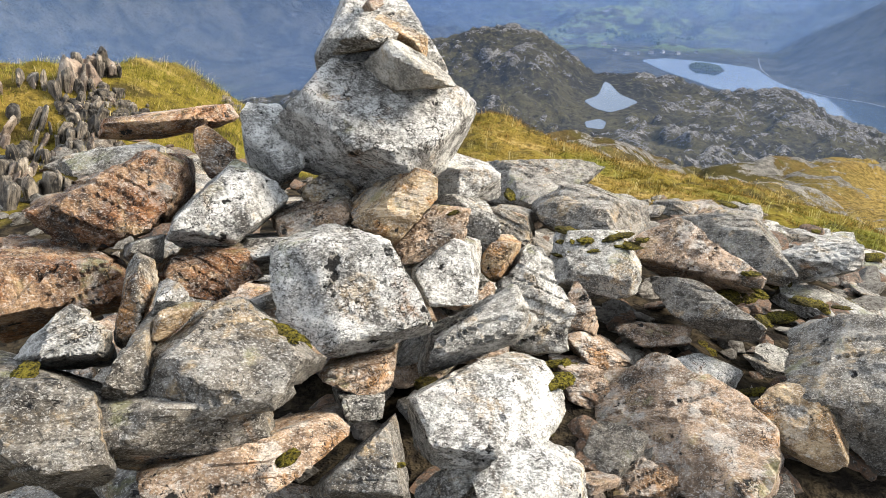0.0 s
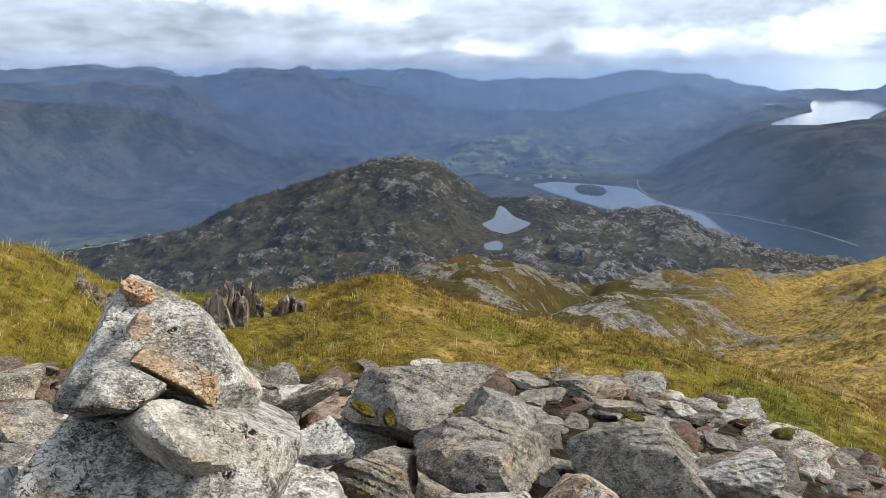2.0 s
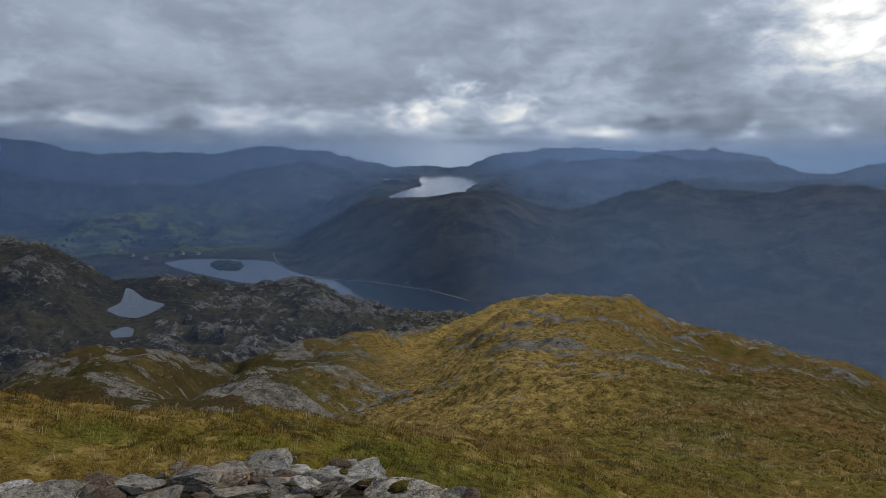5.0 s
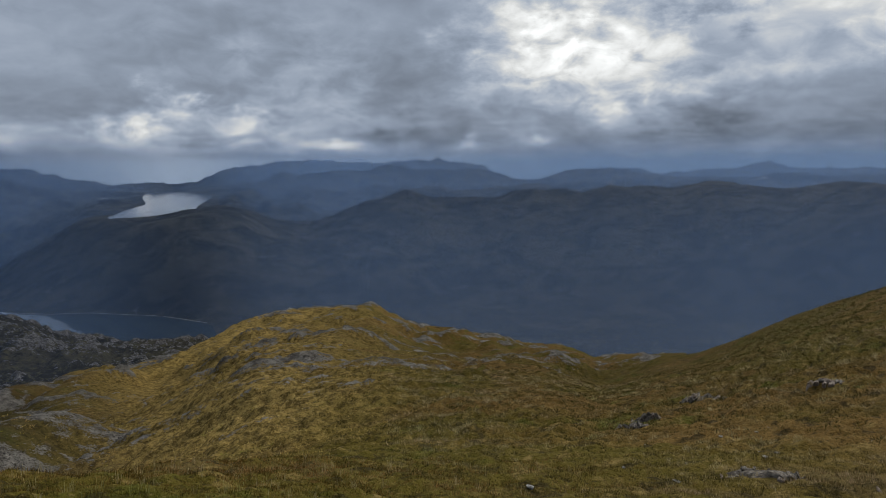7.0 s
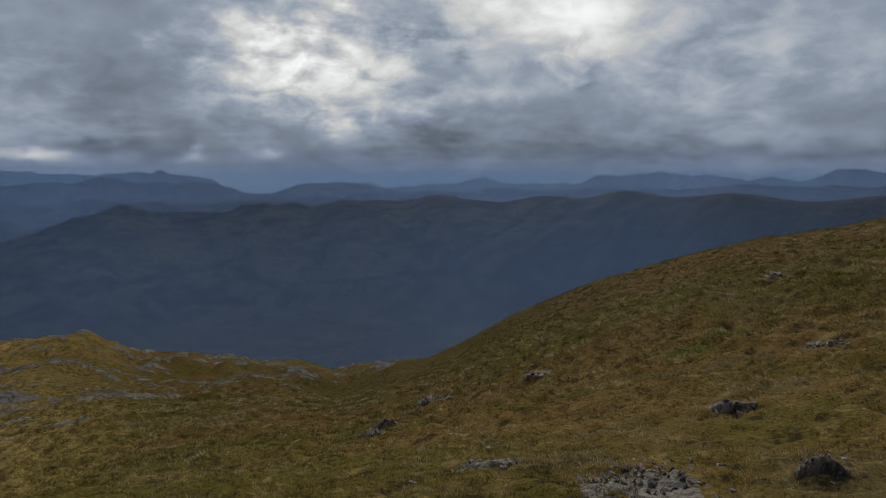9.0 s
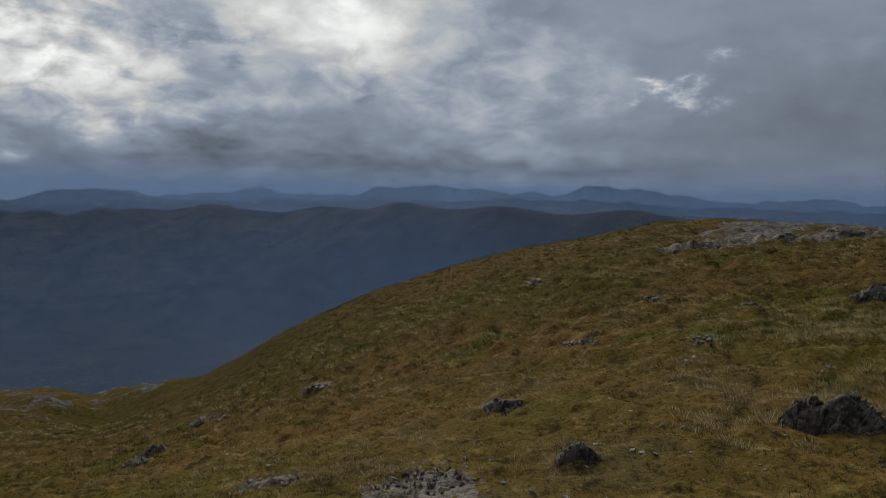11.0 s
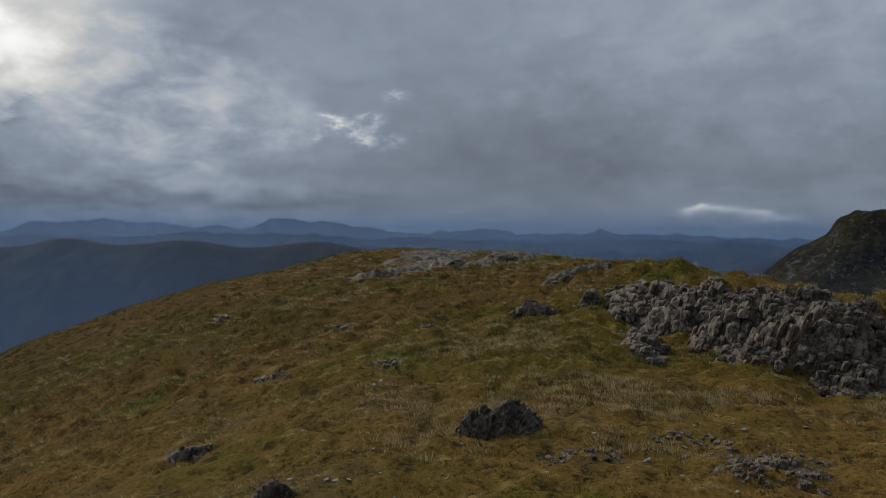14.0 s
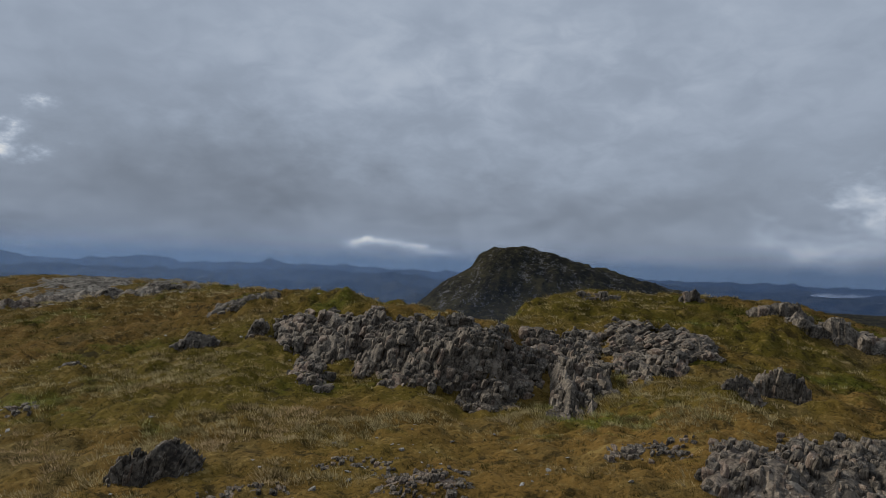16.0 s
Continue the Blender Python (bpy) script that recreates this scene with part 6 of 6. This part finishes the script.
tall = (0.075 + 0.075 * np.random.default_rng(12).random(int(keep.sum()))) * np.clip(r[keep] / 14, 0.8, 1.8)
turf("straw_tussocks", "pale straw tussocks on the hill", places[keep], tall, 24, 0.9, np.clip(r[keep] * 0.00045, 0.0025, 0.018), 13, STRAW, True, 2.4, 0.6)
places, r, x, y = sown(5200, 8.5, 17.0, 112, 172, 51, 1.0, 0.4, 14, 6)
keep = fractal(np.arctan2(x, y) * 6.0, np.log(r) * 8.0, 3, 0.6, 85) > 0.12
tall = 0.080 + 0.090 * np.random.default_rng(52).random(int(keep.sum()))
turf("straw_band", "band of straw-coloured tussocks below the crag", places[keep], tall, 28, 1.0, 0.0075, 53, STRAW, True, 2.0, 0.5)
places, r, x, y = sown(16000, 12.0, 75.0, 10, 66, 21, 0.75, 0.42, 20, 18)
clump = fractal(x / 1.6, y / 1.6, 3, 0.55, 99)
places, r = places[clump > -0.1], r[clump > -0.1]
tall = (0.09 + 0.10 * np.random.default_rng(22).random(len(places))) * np.clip(r / 40, 0.4, 1.5)
turf("shoulder_turf", "golden grass on the hill shoulder, brightened as if sunlit", places, tall, 8, 1.4, np.clip(r * 0.0005, 0.008, 0.03), 23, SUNLIT_GOLD, True, 2.2)
places, r, x, y = sown(9000, 4.0, 9.5, 48, 186, 31, 1.5, 0.5, 30)
turf("short_turf", "short brown turf near the summit", places, 0.03 + 0.035 * np.random.default_rng(32).random(len(places)), 7, 1.0, 0.0035, 33, BROWN, True, 1.5)


# ---- valley floor: tracks, woods and houses round the loch's head ----
FAR_STEPS = np.geomspace(600.0, 3600.0, 2600)


def pale_track(label, ways, width, level=None):
    """A narrow pale road laid on the ground through 'bearing,sight' points."""
    knots = [tuple(float(v) for v in p.split(",")) for p in ways.split()]
    line = []
    for (b0, s0), (b1, s1) in zip(knots, knots[1:]):
        for k in range(8):
            place, _ = on_ground(b0 + (b1 - b0) * k / 8, s0 + (s1 - s0) * k / 8, FAR_STEPS)
            if level is not None:
                b, s = radians(b0 + (b1 - b0) * k / 8), radians(s0 + (s1 - s0) * k / 8)
                far = (EYE.z - level) / math.tan(-s)
                place = Vector((EYE.x + far * math.sin(b), EYE.y + far * math.cos(b), level))
            line.append(place)
    bm = bmesh.new()
    rows = []
    for k, place in enumerate(line):
        way = (line[min(k + 1, len(line) - 1)] - line[max(k - 1, 0)])
        way.z = 0
        side = Vector((-way.y, way.x, 0)).normalized() * width if way.length else Vector((width, 0, 0))
        row = []
        for sign in (-1, 1):
            q = place + side * sign
            row.append(bm.verts.new((q.x, q.y, level if level is not None else max(height(q.x, q.y), -299.5) + 1.0)))
        rows.append(row)
    for a, b in zip(rows, rows[1:]):
        bm.faces.new((a[0], a[1], b[1], b[0]))
    mesh = bpy.data.meshes.new("road")
    bm.to_mesh(mesh)
    bm.free()
    mesh.materials.append(TRACK)
    return tagged(new("road", mesh), label, "road", kind="structure")


def track_material():
    mat, n = material("pale_gravel")
    p = n.add("ShaderNodeNewGeometry").outputs["Position"]
    grit = n.noise(p, 0.2, 5.0, 0.6)
    finish(n, n.mix(grit, rgb(0.16, 0.148, 0.125), rgb(0.24, 0.225, 0.195)), 0.9, spec=0.2)
    return mat


TRACK = track_material()
pale_track("pale road winding along the valley floor", "-22.2,-13.1 -21.3,-12.35 -20.0,-12.1 -18.9,-12.08 -16.1,-11.66 -15.2,-11.5", 0.5)
pale_track("pale shore road along the loch", "25.0,-9.97 27.5,-10.36 29.9,-10.51 32.5,-10.88 34.9,-11.2 37.0,-11.7 38.3,-12.02", 1.3, -299.4)
pale_track("short pale track on the loch's spit", "22.5,-8.3 22.8,-8.9 23.5,-9.4", 1.0)


def leaf_material():
    mat, n = material("dark_woodland")
    shape = n.add("ShaderNodeNewGeometry")
    tone = n.noise(shape.outputs["Position"], 0.08, 4.0, 0.6)
    finish(n, n.mix(tone, rgb(0.018, 0.030, 0.014), rgb(0.055, 0.070, 0.028)), 0.95, spec=0.1)
    return mat


def woods(count, seed):
    """Far woods as one spread of ragged crowns."""
    rng = np.random.default_rng(seed)
    dirs, tris = ball(1)
    verts, faces, at = [], [], 0
    b = np.radians(np.concatenate([rng.normal(14.5, 3.2, count // 2), rng.uniform(-22, 4, count // 4), rng.uniform(17.8, 20.2, count - count // 2 - count // 4)]))
    r = np.concatenate([rng.uniform(2120, 2420, count // 2), rng.uniform(1500, 1780, count // 4), rng.uniform(1840, 1930, count - count // 2 - count // 4)])
    x, y = EYE.x + r * np.sin(b), EYE.y + r * np.cos(b)
    z = land(x, y)[0]
    grove = fractal(x / 90, y / 90, 3, 0.5, 5)
    for k in range(count):
        if z[k] < -299 or (grove[k] < 0.0 and k < count * 0.75):
            continue
        size = rng.uniform(4, 9) if k < count * 0.75 else rng.uniform(1.6, 3.2)
        ragged = dirs * (1 + 0.35 * rng.uniform(-1, 1, len(dirs)))[:, None] * np.array([size, size, size * rng.uniform(0.8, 1.5)])
        verts.append(ragged + np.array([x[k], y[k], z[k] + size * 0.6]))
        faces.append(tris + at)
        at += len(dirs)
    mesh = grid_mesh("woodland", np.concatenate(verts), np.concatenate(faces), False)
    mesh.materials.append(leaf_material())
    return tagged(new("woodland", mesh), "dark woods on the valley floor", "woods", kind="stuff")


woods(1100, 9)


def wall_material(name, colour):
    mat, n = material(name)
    p = n.add("ShaderNodeTexCoord").outputs["Object"]
    finish(n, n.mix(n.noise(p, 0.6, 4.0, 0.6), rgb(*(0.85 * v for v in colour)), rgb(*colour)), 0.85, spec=0.2)
    return mat


PLASTER, SLATE = wall_material("white_render", (0.26, 0.255, 0.24)), wall_material("slate_roof", (0.10, 0.10, 0.11))


def cottage(bearing, sight, turn):
    """A far white cottage: walls under a pitched roof."""
    place, _ = on_ground(bearing, sight, FAR_STEPS)
    thing = new("house")
    thing.matrix_world = pose(place.x, place.y, place.z - 0.5, 0, 0, turn)
    tagged(thing, "small white house with a dark roof by the loch", "house", "houses by the loch")
    bm = bmesh.new()
    bmesh.ops.create_cube(bm, size=1.0, matrix=Matrix.Translation((0, 0, 2.6)) @ Matrix.Diagonal((13, 8, 5.2, 1)))
    wall = bpy.data.meshes.new("wall")
    bm.to_mesh(wall)
    bm.free()
    bm = bmesh.new()
    ends = [[bm.verts.new((x, y, z)) for y, z in ((-4.6, 5.0), (4.6, 5.0), (0, 9.0))] for x in (-7, 7)]
    bm.faces.new(ends[0])
    bm.faces.new(ends[1][::-1])
    for k in range(3):
        bm.faces.new((ends[0][k], ends[1][k], ends[1][(k + 1) % 3], ends[0][(k + 1) % 3]))
    roof = bpy.data.meshes.new("roof")
    bm.to_mesh(roof)
    bm.free()
    for name, mesh, mat in (("wall", wall, PLASTER), ("roof", roof, SLATE)):
        mesh.materials.append(mat)
        new(name, mesh).parent = thing
    return thing


for bearing, sight, turn in ((13.2, -8.35, 20), (14.1, -8.25, 75), (15.0, -8.2, 10), (15.8, -8.1, 50), (16.9, -8.15, 30), (12.3, -8.1, 60), (11.5, -7.7, 15), (18.2, -8.0, 80)):
    cottage(bearing, sight, turn)
